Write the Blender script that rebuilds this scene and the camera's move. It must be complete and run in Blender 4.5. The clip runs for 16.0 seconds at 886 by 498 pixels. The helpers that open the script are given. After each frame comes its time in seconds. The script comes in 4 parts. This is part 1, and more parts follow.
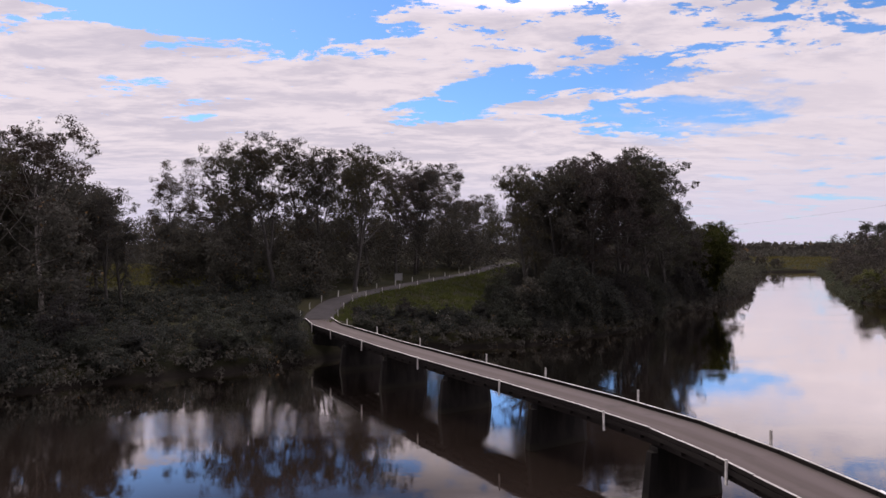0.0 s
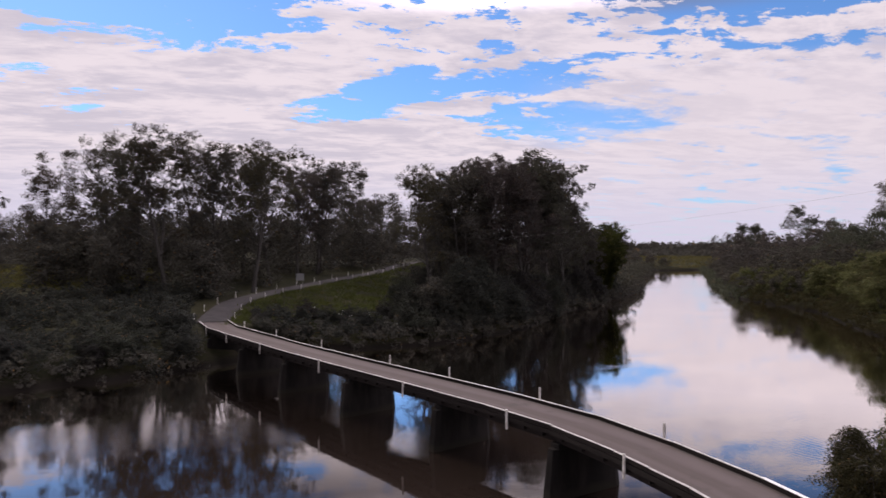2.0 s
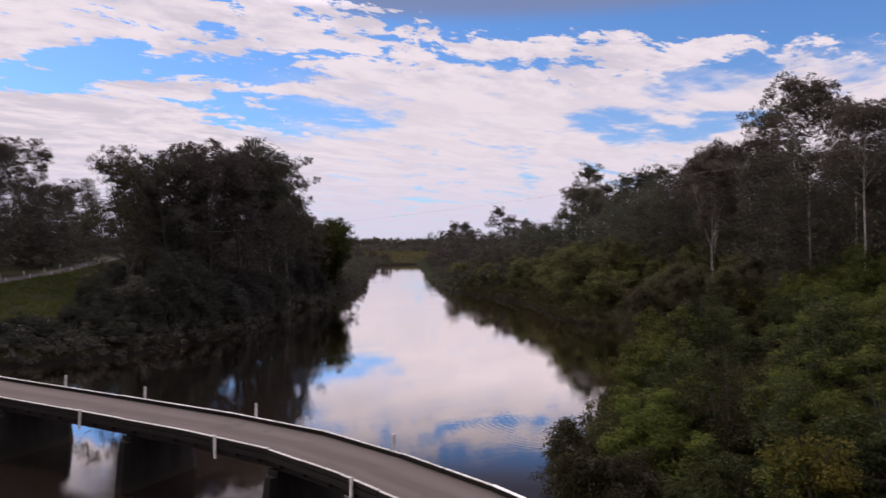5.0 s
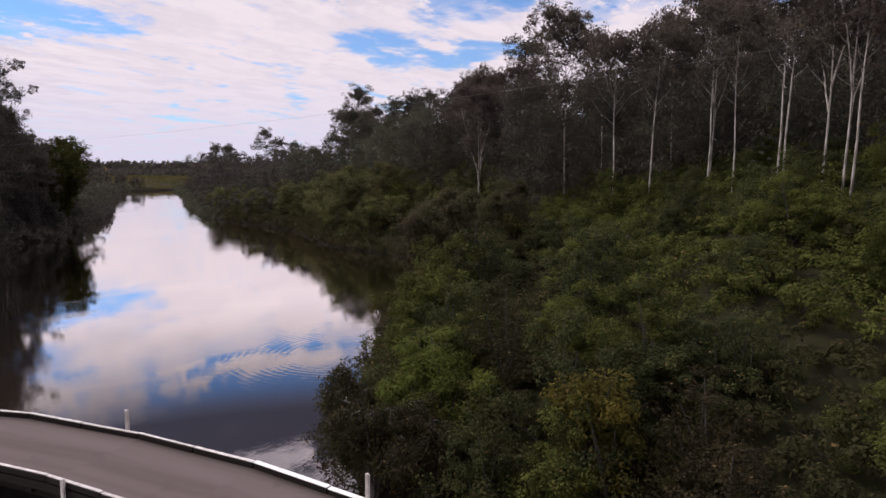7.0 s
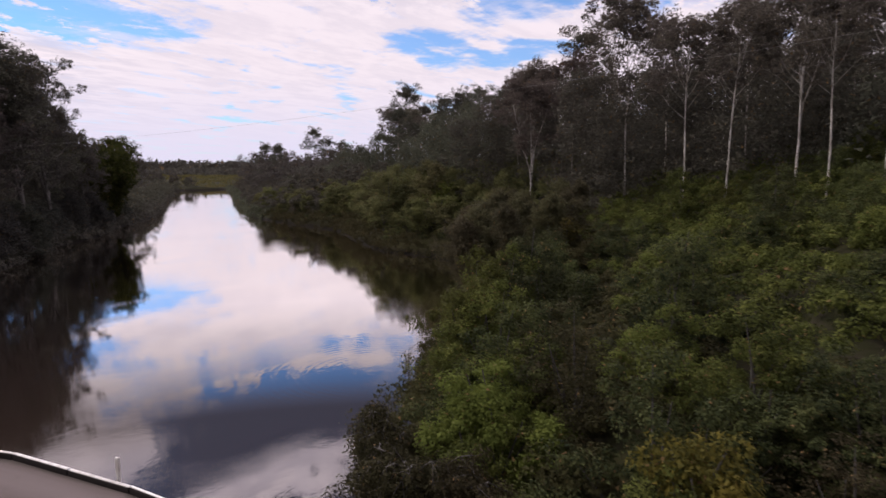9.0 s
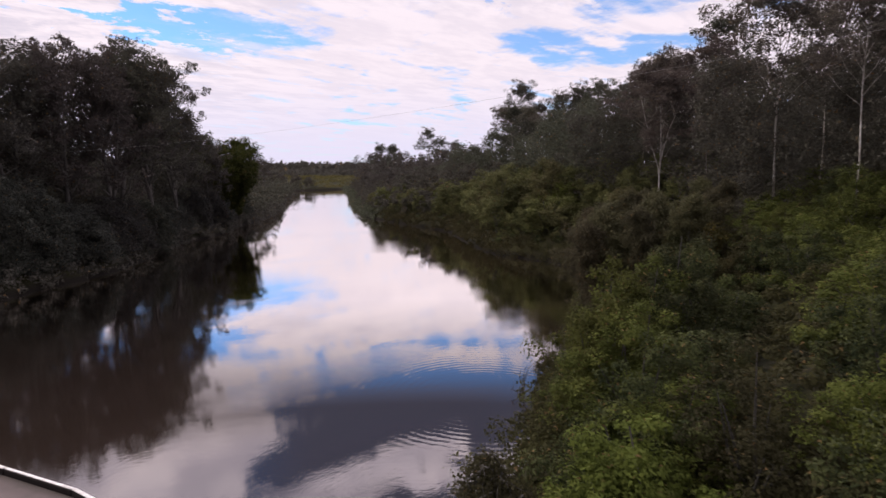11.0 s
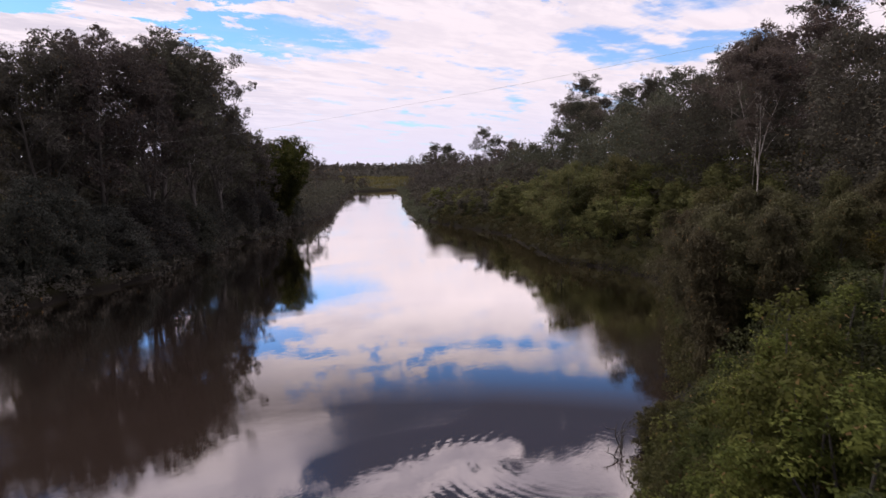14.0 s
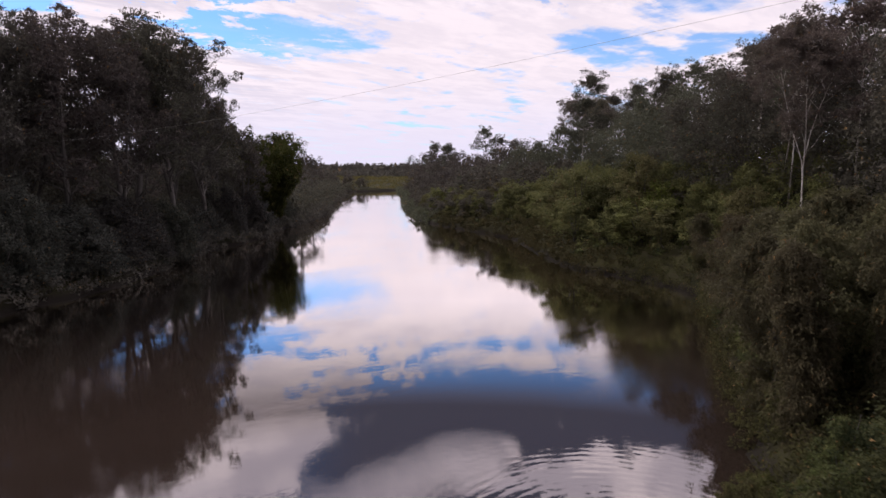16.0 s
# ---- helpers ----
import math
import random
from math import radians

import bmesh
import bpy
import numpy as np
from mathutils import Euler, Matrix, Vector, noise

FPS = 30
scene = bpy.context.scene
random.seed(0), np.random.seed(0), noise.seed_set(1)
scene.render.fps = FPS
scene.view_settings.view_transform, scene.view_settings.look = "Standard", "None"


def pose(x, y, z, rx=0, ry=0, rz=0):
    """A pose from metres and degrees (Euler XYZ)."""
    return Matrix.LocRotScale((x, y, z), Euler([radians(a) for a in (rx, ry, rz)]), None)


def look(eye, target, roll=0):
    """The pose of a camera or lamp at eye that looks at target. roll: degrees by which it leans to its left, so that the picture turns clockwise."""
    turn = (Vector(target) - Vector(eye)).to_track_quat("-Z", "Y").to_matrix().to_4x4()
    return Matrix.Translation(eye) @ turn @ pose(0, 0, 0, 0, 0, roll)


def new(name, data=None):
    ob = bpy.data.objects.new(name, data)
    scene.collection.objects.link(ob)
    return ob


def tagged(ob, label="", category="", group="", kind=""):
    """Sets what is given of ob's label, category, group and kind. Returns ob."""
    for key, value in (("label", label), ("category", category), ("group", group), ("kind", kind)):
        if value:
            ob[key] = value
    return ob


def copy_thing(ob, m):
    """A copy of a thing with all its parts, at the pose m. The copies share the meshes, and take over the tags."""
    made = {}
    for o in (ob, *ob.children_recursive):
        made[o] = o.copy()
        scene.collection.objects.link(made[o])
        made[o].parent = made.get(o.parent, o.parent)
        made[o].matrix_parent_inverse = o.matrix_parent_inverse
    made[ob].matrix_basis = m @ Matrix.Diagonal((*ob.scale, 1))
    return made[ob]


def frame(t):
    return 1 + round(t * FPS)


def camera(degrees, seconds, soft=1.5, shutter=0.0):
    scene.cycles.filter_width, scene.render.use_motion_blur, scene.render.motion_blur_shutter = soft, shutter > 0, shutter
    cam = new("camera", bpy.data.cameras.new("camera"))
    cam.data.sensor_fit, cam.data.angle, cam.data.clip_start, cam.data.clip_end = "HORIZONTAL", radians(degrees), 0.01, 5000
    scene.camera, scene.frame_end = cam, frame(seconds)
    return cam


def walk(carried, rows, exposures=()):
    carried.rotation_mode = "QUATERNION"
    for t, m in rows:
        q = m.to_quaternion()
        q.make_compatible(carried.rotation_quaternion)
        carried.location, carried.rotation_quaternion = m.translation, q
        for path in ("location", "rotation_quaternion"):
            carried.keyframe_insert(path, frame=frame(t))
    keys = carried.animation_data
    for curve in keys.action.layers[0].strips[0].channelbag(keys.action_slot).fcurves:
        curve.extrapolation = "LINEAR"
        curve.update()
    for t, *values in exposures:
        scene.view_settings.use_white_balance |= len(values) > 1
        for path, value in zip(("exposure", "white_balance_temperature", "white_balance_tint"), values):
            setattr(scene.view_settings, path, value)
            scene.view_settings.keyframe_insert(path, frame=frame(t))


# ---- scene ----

cam = camera(68.44, 16.0, soft=1.5, shutter=0.5)
PATH = [
    (0, (3.547, 1.801, 14.064), (4.551, 11.750, 14.054), -0.16),
    (0.5, (3.571, 1.932, 14.039), (4.683, 11.870, 14.030), -0.13),
    (1, (3.613, 2.089, 14.033), (5.078, 11.981, 14.025), -0.21),
    (1.5, (3.684, 2.335, 14.032), (5.535, 12.162, 14.019), -0.16),
    (2, (3.761, 2.684, 14.037), (6.208, 12.380, 14.016), -0.10),
    (2.5, (3.843, 3.147, 14.038), (6.901, 12.668, 14.017), -0.08),
    (3, (3.969, 3.716, 14.020), (7.876, 12.921, 14.008), 0.06),
    (3.2, (4.087, 3.989, 14.012), (8.404, 13.008, 13.981), -0.02),
    (5.3, (6.321, 7.296, 14.050), (12.901, 14.823, 13.883), 0.26),
    (5.5, (6.622, 7.610, 14.061), (13.542, 14.825, 13.812), 0.27),
    (6, (7.500, 8.398, 14.073), (15.191, 14.764, 13.496), 0.23),
    (6.5, (8.404, 9.158, 14.086), (16.683, 14.689, 13.161), 0.34),
    (7, (9.393, 9.877, 14.131), (17.803, 15.143, 12.893), 0.30),
    (7.5, (10.416, 10.582, 14.121), (18.826, 15.844, 12.865), 0.35),
    (8, (11.430, 11.293, 14.119), (19.822, 16.584, 12.867), 0.38),
    (8.5, (12.475, 12.018, 14.130), (20.727, 17.527, 12.878), 0.37),
    (9, (13.498, 12.786, 14.128), (21.499, 18.653, 12.877), 0.26),
    (9.5, (14.483, 13.598, 14.122), (22.208, 19.824, 12.872), 0.23),
    (10, (15.401, 14.468, 14.104), (22.840, 21.034, 12.855), 0.20),
    (12.5, (20.028, 19.603, 13.416), (26.349, 27.252, 12.177), -0.09),
    (13, (20.966, 20.816, 13.353), (27.229, 28.513, 12.120), -0.12),
    (13.5, (21.961, 22.194, 13.395), (28.223, 29.893, 12.163), -0.20),
    (14, (23.065, 23.678, 13.394), (29.332, 31.373, 12.163), -0.17),
    (14.5, (24.270, 25.251, 13.284), (30.542, 32.942, 12.057), -0.19),
    (15, (25.560, 26.964, 13.157), (31.833, 34.655, 11.929), -0.03),
    (15.5, (26.883, 28.781, 13.084), (33.155, 36.473, 11.858), 0.06),
    (16, (28.207, 30.553, 13.032), (34.485, 38.240, 11.811), 0.17),
]
walk(cam, [(t, look(eye, target, roll)) for t, eye, target, roll in PATH],
     [(0, -0.08, 6600, 14), (5.5, -0.05, 6600, 14), (7.5, 0.06, 6600, 14), (9, 0.14, 6600, 14), (12.5, 0.21, 6600, 14), (16, 0.21, 6600, 14)])

# ---- world and sun ----
SUN_AZ, SUN_EL = -25.0, 42.0


class Nodes:
    """Short hand for node trees."""

    def __init__(self, tree):
        self.tree = tree
        tree.nodes.clear()

    def add(self, kind, **values):
        n = self.tree.nodes.new(kind)
        for key, v in values.items():
            if key == "op":
                n.operation = v
            elif key == "blend":
                n.blend_type = v
            elif key == "data":
                n.data_type = v
        return n

    def put(self, n, slot, v):
        if isinstance(v, bpy.types.NodeSocket):
            self.tree.links.new(v, n.inputs[slot])
        elif v is not None:
            n.inputs[slot].default_value = v

    def math(self, op, a, b=None, c=None, clamp=False):
        n = self.add("ShaderNodeMath", op=op)
        n.use_clamp = clamp
        for k, v in enumerate((a, b, c)):
            self.put(n, k, v)
        return n.outputs[0]

    def mix(self, f, a, b, blend="MIX"):
        n = self.add("ShaderNodeMix", data="RGBA", blend=blend)
        self.put(n, 0, f)
        self.put(n, 6, a)
        self.put(n, 7, b)
        return n.outputs[2]

    def noise(self, vector, scale, detail=4.0, rough=0.55, distort=0.0):
        n = self.add("ShaderNodeTexNoise")
        self.put(n, "Vector", vector)
        for slot, v in (("Scale", scale), ("Detail", detail), ("Roughness", rough), ("Distortion", distort)):
            self.put(n, slot, v)
        return n.outputs["Fac"]

    def step(self, v, lo, hi, a=0.0, b=1.0, smooth=True):
        n = self.add("ShaderNodeMapRange")
        n.interpolation_type = "SMOOTHSTEP" if smooth else "LINEAR"
        for slot, w in enumerate((v, lo, hi, a, b)):
            self.put(n, slot, w)
        return n.outputs[0]

    def vec(self, x, y, z):
        n = self.add("ShaderNodeCombineXYZ")
        for k, v in enumerate((x, y, z)):
            self.put(n, k, v)
        return n.outputs[0]

    def mapped(self, vector, scale=(1, 1, 1), turn=(0, 0, 0), shift=(0, 0, 0)):
        n = self.add("ShaderNodeMapping")
        self.put(n, "Vector", vector)
        n.inputs["Scale"].default_value = scale
        n.inputs["Rotation"].default_value = turn
        n.inputs["Location"].default_value = shift
        return n.outputs[0]


world = bpy.data.worlds.new("world")
scene.world = world
world.use_nodes = True
w = Nodes(world.node_tree)
sky = w.add("ShaderNodeTexSky")
sky.sky_type, sky.sun_disc = "NISHITA", False
sky.sun_elevation, sky.sun_rotation = radians(SUN_EL), radians(SUN_AZ)
sky.air_density, sky.dust_density, sky.ozone_density = 1.0, 0.3, 3.0
way = w.add("ShaderNodeTexCoord").outputs["Generated"]
split = w.add("ShaderNodeSeparateXYZ")
w.put(split, 0, way)
dx, dy, dz = split.outputs
az = w.math("MULTIPLY", w.math("ARCTAN2", dx, dy), 180 / math.pi)
el = w.math("MULTIPLY", w.math("ARCSINE", dz), 180 / math.pi)
up = w.math("ADD", w.math("MAXIMUM", dz, 0.0), 0.09)
plane = w.vec(w.math("DIVIDE", dx, up), w.math("DIVIDE", dy, up), 0.0)
bent = w.noise(plane, 0.9, 3.0, 0.5)
streak = w.mapped(w.vec(w.math("ADD", w.math("DIVIDE", dx, up), w.math("MULTIPLY", bent, 0.8)), w.math("DIVIDE", dy, up), 0.0), (1.0, 1.7, 1.0), (0, 0, radians(28)))
big = w.noise(streak, 0.55, 3.0, 0.5)
fine = w.noise(streak, 3.0, 9.0, 0.68, 0.4)
puffs = w.noise(w.mapped(plane, (1.3, 1.0, 1.0), (0, 0, radians(-20))), 11.0, 7.0, 0.65)
cover = w.math("ADD", w.math("MULTIPLY", big, 0.40), w.math("MULTIPLY", fine, 1.25))
cover = w.math("ADD", cover, w.math("MULTIPLY", puffs, 0.40))
# openings in the cloud, and banks of it where the depth is below zero: azimuth, elevation, half width, half height (degrees), slope, depth
HOLES = [
    (-9, 19.0, 11, 3.2, 0.0, 0.50), (-23, 20.5, 12, 2.6, 0.0, 0.5), (-15, 19.4, 11, 2.0, 0.05, 0.45), (6, 12.2, 5, 1.3, 0.12, 0.4),
    (13, 14.0, 6.5, 1.6, 0.05, 0.40), (23.5, 14.6, 5.5, 1.6, 0.15, 0.34), (24.7, 10.6, 8, 1.9, -0.05, 0.38),
    (-14, 23.8, 17, 3.6, 0.0, 0.6), (20, 23.6, 8, 3.0, 0.0, -0.4), (36, 16.4, 7, 1.8, 0.1, 0.18), (-15, 11.4, 2.4, 0.9, 0.1, 0.20), (34, 7.9, 4, 0.6, 0.0, 0.25),
    (46, 20.6, 15, 2.7, 0.0, 0.75), (70, 19.6, 17, 3.4, 0.0, 0.95), (61, 13.2, 5, 1.5, 0.06, 0.42), (61.5, 9.9, 3.2, 0.9, 0.0, 0.36), (53, 10.4, 4, 1.2, 0.0, 0.3), (47, 15.2, 5, 0.6, 0.0, 0.3),
    (56.5, 8.9, 5, 0.8, 0.0, 0.24), (80, 15, 12, 2.5, 0.0, 0.35), (38, 22.6, 13, 1.9, -0.22, 0.85), (12, 29.5, 14, 1.8, -0.1, 0.6), (44, 28.6, 16, 1.2, 0.0, 0.5),
]
calm = w.math("ADD", w.math("MULTIPLY", big, 0.40), w.math("MULTIPLY", w.noise(streak, 2.0, 3.0, 0.5, 0.4), 1.25))
calm = w.math("ADD", calm, w.math("MULTIPLY", puffs, 0.40))
for a0, e0, ra, re, slope, deep in HOLES:
    u = w.math("SUBTRACT", az, a0)
    v = w.math("SUBTRACT", w.math("SUBTRACT", el, e0), w.math("MULTIPLY", u, slope))
    r = w.math("ADD", w.math("POWER", w.math("DIVIDE", w.math("ABSOLUTE", u), ra), 2.0), w.math("POWER", w.math("DIVIDE", w.math("ABSOLUTE", v), re), 2.0))
    gap_here = w.step(r, 0.0, 1.9, deep * 0.8, 0.0)
    cover = w.math("SUBTRACT", cover, gap_here)
    calm = w.math("SUBTRACT", calm, gap_here)
blobs = w.noise(w.mapped(plane, (1.0, 1.5, 1.0), (0, 0, radians(15))), 5.4, 7.0, 0.66)
cover = w.math("ADD", cover, w.math("MULTIPLY", w.math("SUBTRACT", blobs, 0.50), w.step(el, 14.5, 19.5, 0.3, 1.9)))
cover = w.math("ADD", cover, w.step(el, 12.0, 7.5, 0.0, 0.13))
mask = w.step(cover, 0.79, 0.90)
# thinner, softer cloud in the east
east_side = w.math("MULTIPLY", w.step(az, 18.0, 36.0), w.step(el, 15.5, 11.5))
mask = w.mix(east_side, mask, w.step(calm, 0.68, 0.96, 0.10, 1.0))
mask = w.math("MAXIMUM", mask, w.step(el, 5.0, 1.0, 0.0, 0.75))
shade = w.noise(streak, 1.6, 6.0, 0.65)
mottle = w.noise(streak, 6.0, 5.0, 0.6)
shade = w.math("ADD", w.math("MULTIPLY", shade, 0.65), w.math("MULTIPLY", mottle, 0.35))
cloud = w.mix(w.step(shade, 0.40, 0.58), (0.66, 0.615, 0.71, 1), (0.88, 0.80, 0.86, 1))
lumpy = w.noise(w.mapped(plane, (1.0, 1.4, 1.0), (0, 0, radians(10))), 3.2, 5.0, 0.6)
cloud = w.mix(w.math("MULTIPLY", w.step(el, 20.0, 24.0), w.step(lumpy, 0.60, 0.44)), cloud, (0.50, 0.47, 0.56, 1))
cloud = w.mix(w.math("MULTIPLY", east_side, 0.6), cloud, (0.82, 0.745, 0.81, 1))
low = w.step(el, 0.0, 9.0)
cloud = w.mix(low, (0.70, 0.68, 0.84, 1), cloud)
blue = w.mix(1.0, sky.outputs[0], (0.080, 0.114, 0.155, 1), "MULTIPLY")
glare = w.math("MULTIPLY", w.step(el, 19.2, 23.5, 0.0, 3.6), w.step(az, -2.0, 16.0, 0.2, 1.0))
cloud = w.mix(1.0, cloud, w.math("ADD", glare, 1.0), "MULTIPLY")
blue = w.mix(w.math("MULTIPLY", w.step(el, 18.2, 20.0, 0.0, 0.78), w.step(az, 23.0, 33.0)), blue, (0.22, 0.26, 0.42, 1))
air = w.mix(mask, blue, cloud)
# the cloud is brighter on the sun's side of the sky
lean = w.math("ADD", w.math("MULTIPLY", dx, math.sin(radians(SUN_AZ + 45))), w.math("MULTIPLY", dy, math.cos(radians(SUN_AZ + 45))))
air = w.mix(1.0, air, w.step(lean, -0.9, 0.6, 0.44, 1.0), "MULTIPLY")
ground_side = w.step(dz, -0.02, 0.0)
air = w.mix(ground_side, (0.05, 0.05, 0.04, 1), air)
back = w.add("ShaderNodeBackground")
w.put(back, "Color", air)
w.put(back, "Strength", 1.0)
w.tree.links.new(back.outputs[0], w.add("ShaderNodeOutputWorld").inputs[0])

sun = new("sun", bpy.data.lights.new("sun", "SUN"))
sun.data.energy, sun.data.angle, sun.data.color = 2.6, radians(14), (1.0, 0.93, 0.84)
a, e = radians(SUN_AZ), radians(SUN_EL)
toward = Vector((math.sin(a) * math.cos(e), math.cos(a) * math.cos(e), math.sin(e)))
sun.matrix_world = look(toward * 500, (0, 0, 0))


# ---- materials ----
def material(name, build):
    m = bpy.data.materials.new(name)
    m.use_nodes = True
    k = Nodes(m.node_tree)
    out = k.add("ShaderNodeOutputMaterial")
    k.tree.links.new(build(k), out.inputs[0])
    return m


def surface(k, colour, rough=0.8, bump=None, strength=0.3, distance=0.02, **more):
    b = k.add("ShaderNodeBsdfPrincipled")
    k.put(b, "Base Color", colour)
    k.put(b, "Roughness", rough)
    for slot, v in more.items():
        k.put(b, slot.replace("_", " "), v)
    if bump is not None:
        n = k.add("ShaderNodeBump")
        k.put(n, "Height", bump)
        k.put(n, "Strength", strength)
        k.put(n, "Distance", distance)
        k.put(b, "Normal", n.outputs[0])
    return b.outputs[0]


def here(k):
    return k.add("ShaderNodeNewGeometry").outputs["Position"]


def own(k):
    return k.add("ShaderNodeTexCoord").outputs["Object"]


def leaf_material(name, dark, mid, light, glow=0.25):
    """Leaves that differ one by one, bush by bush and over patches of a few metres."""

    def build(k):
        geo = k.add("ShaderNodeNewGeometry")
        info = k.add("ShaderNodeObjectInfo")
        patch = k.noise(geo.outputs["Position"], 0.30, 2.0)
        spray = k.noise(geo.outputs["Position"], 1.1, 2.0)
        c = k.mix(k.step(patch, 0.36, 0.62), (*dark, 1), (*mid, 1))
        c = k.mix(k.step(spray, 0.50, 0.68, 0.0, 0.75), c, (*light, 1))
        one = k.step(geo.outputs["Random Per Island"], 0.4, 1.0, 0.0, 0.45, smooth=False)
        c = k.mix(one, c, (*light, 1))
        # plants differ: some browner, some fresher
        c = k.mix(k.step(info.outputs["Random"], 0.45, 0.0, 0.0, 0.6), c, (0.9 * mid[0], 0.72 * mid[1], 0.85 * mid[2], 1))
        c = k.mix(k.step(info.outputs["Random"], 0.6, 1.0, 0.0, 0.5), c, (0.9 * light[0], light[1], 0.8 * light[2], 1))
        c = k.mix(k.step(geo.outputs["Random Per Island"], 0.03, 0.0), c, (0.16, 0.10, 0.045, 1))
        body = surface(k, c, 0.8, Specular_IOR_Level=0.06)
        through_leaf = k.add("ShaderNodeBsdfTranslucent")
        k.put(through_leaf, "Color", c)
        m = k.add("ShaderNodeMixShader")
        k.put(m, 0, glow)
        k.tree.links.new(body, m.inputs[1])
        k.tree.links.new(through_leaf.outputs[0], m.inputs[2])
        return m.outputs[0]

    return material(name, build)


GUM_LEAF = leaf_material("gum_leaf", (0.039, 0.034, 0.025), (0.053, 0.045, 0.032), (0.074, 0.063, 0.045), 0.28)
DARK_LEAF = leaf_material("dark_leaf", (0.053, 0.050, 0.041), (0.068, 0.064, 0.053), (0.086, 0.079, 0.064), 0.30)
SHADE_LEAF = leaf_material("shade_leaf", (0.055, 0.054, 0.041), (0.070, 0.072, 0.052), (0.087, 0.088, 0.064), 0.30)
GREY_GUM_LEAF = leaf_material("grey_gum_leaf", (0.066, 0.057, 0.047), (0.090, 0.078, 0.063), (0.125, 0.108, 0.086), 0.38)
# far-bank bushes: the shade of the trees behind is put into this dark colour
SHADED_BUSH_LEAF = leaf_material("shaded_bush_leaf", (0.027, 0.029, 0.026), (0.038, 0.040, 0.034), (0.053, 0.052, 0.042), 0.30)
SHRUB_LEAF = leaf_material("shrub_leaf", (0.018, 0.024, 0.011), (0.031, 0.038, 0.015), (0.094, 0.101, 0.037), 0.35)
BRIGHT_LEAF = leaf_material("bright_leaf", (0.029, 0.036, 0.010), (0.053, 0.063, 0.015), (0.129, 0.139, 0.035), 0.38)
HEDGE_LEAF = leaf_material("hedge_leaf", (0.055, 0.059, 0.025), (0.089, 0.091, 0.038), (0.136, 0.133, 0.054), 0.42)
OLIVE_LEAF = leaf_material("olive_leaf", (0.030, 0.030, 0.014), (0.044, 0.043, 0.018), (0.071, 0.069, 0.025), 0.42)
RUSTY_LEAF = leaf_material("rusty_leaf", (0.025, 0.023, 0.011), (0.035, 0.032, 0.015), (0.050, 0.044, 0.022), 0.3)
YELLOW_LEAF = leaf_material("yellow_leaf", (0.027, 0.032, 0.010), (0.044, 0.044, 0.013), (0.129, 0.097, 0.020), 0.4)
GRASS_BLADE = leaf_material("grass_blade", (0.042, 0.053, 0.014), (0.067, 0.077, 0.019), (0.099, 0.107, 0.036), 0.4)
MARSH_BLADE = leaf_material("marsh_blade", (0.070, 0.066, 0.024), (0.105, 0.095, 0.032), (0.15, 0.13, 0.050), 0.3)
NEEDLE_LEAF = leaf_material("needle_leaf", (0.042, 0.041, 0.024), (0.061, 0.057, 0.032), (0.095, 0.085, 0.045), 0.35)
BAMBOO_LEAF = leaf_material("bamboo_leaf", (0.020, 0.025, 0.007), (0.031, 0.036, 0.009), (0.060, 0.060, 0.015), 0.3)


def pale_bark(k):
    p = own(k)
    strip = k.noise(k.mapped(p, (3.0, 3.0, 0.35)), 2.0, 5.0, 0.6)
    c = k.mix(k.step(strip, 0.38, 0.62), (0.15, 0.13, 0.11, 1), (0.42, 0.39, 0.355, 1))
    low_part = k.add("ShaderNodeSeparateXYZ")
    k.put(low_part, 0, p)
    c = k.mix(k.step(k.math("ADD", low_part.outputs[2], k.math("MULTIPLY", strip, 3.0)), 5.0, 2.0), c, (0.10, 0.085, 0.07, 1))
    return surface(k, c, 0.85, strip, 0.4)


def dark_bark(k):
    p = own(k)
    strip = k.noise(k.mapped(p, (5.0, 5.0, 0.7)), 2.5, 6.0, 0.65)
    return surface(k, k.mix(strip, (0.022, 0.019, 0.017, 1), (0.072, 0.064, 0.056, 1)), 0.9, strip, 0.6)


def limb_bark(k):
    strip = k.noise(k.mapped(own(k), (3.0, 3.0, 0.5)), 2.5, 5.0, 0.6)
    return surface(k, k.mix(k.step(strip, 0.35, 0.65), (0.075, 0.064, 0.055, 1), (0.26, 0.24, 0.215, 1)), 0.9, strip, 0.4)


LIMB_BARK = material("limb_bark", limb_bark)
PALE_BARK, DARK_BARK = material("pale_bark", pale_bark), material("dark_bark", dark_bark)


def ground_look(k):
    p = here(k)
    wide = k.noise(p, 0.06, 4.0)
    small = k.noise(p, 1.6, 6.0, 0.65)
    c = k.mix(k.step(wide, 0.38, 0.62), (0.017, 0.018, 0.009, 1), (0.031, 0.030, 0.013, 1))
    c = k.mix(k.step(small, 0.42, 0.72), c, (0.030, 0.025, 0.018, 1))
    height = k.add("ShaderNodeSeparateXYZ")
    k.put(height, 0, p)
    c = k.mix(k.step(k.math("ADD", height.outputs[2], small), 1.5, 0.7), c, (0.013, 0.011, 0.009, 1))
    return surface(k, c, 1.0, small, 0.6, 0.1, Specular_IOR_Level=0.05)


GROUND = material("grassy_ground", ground_look)


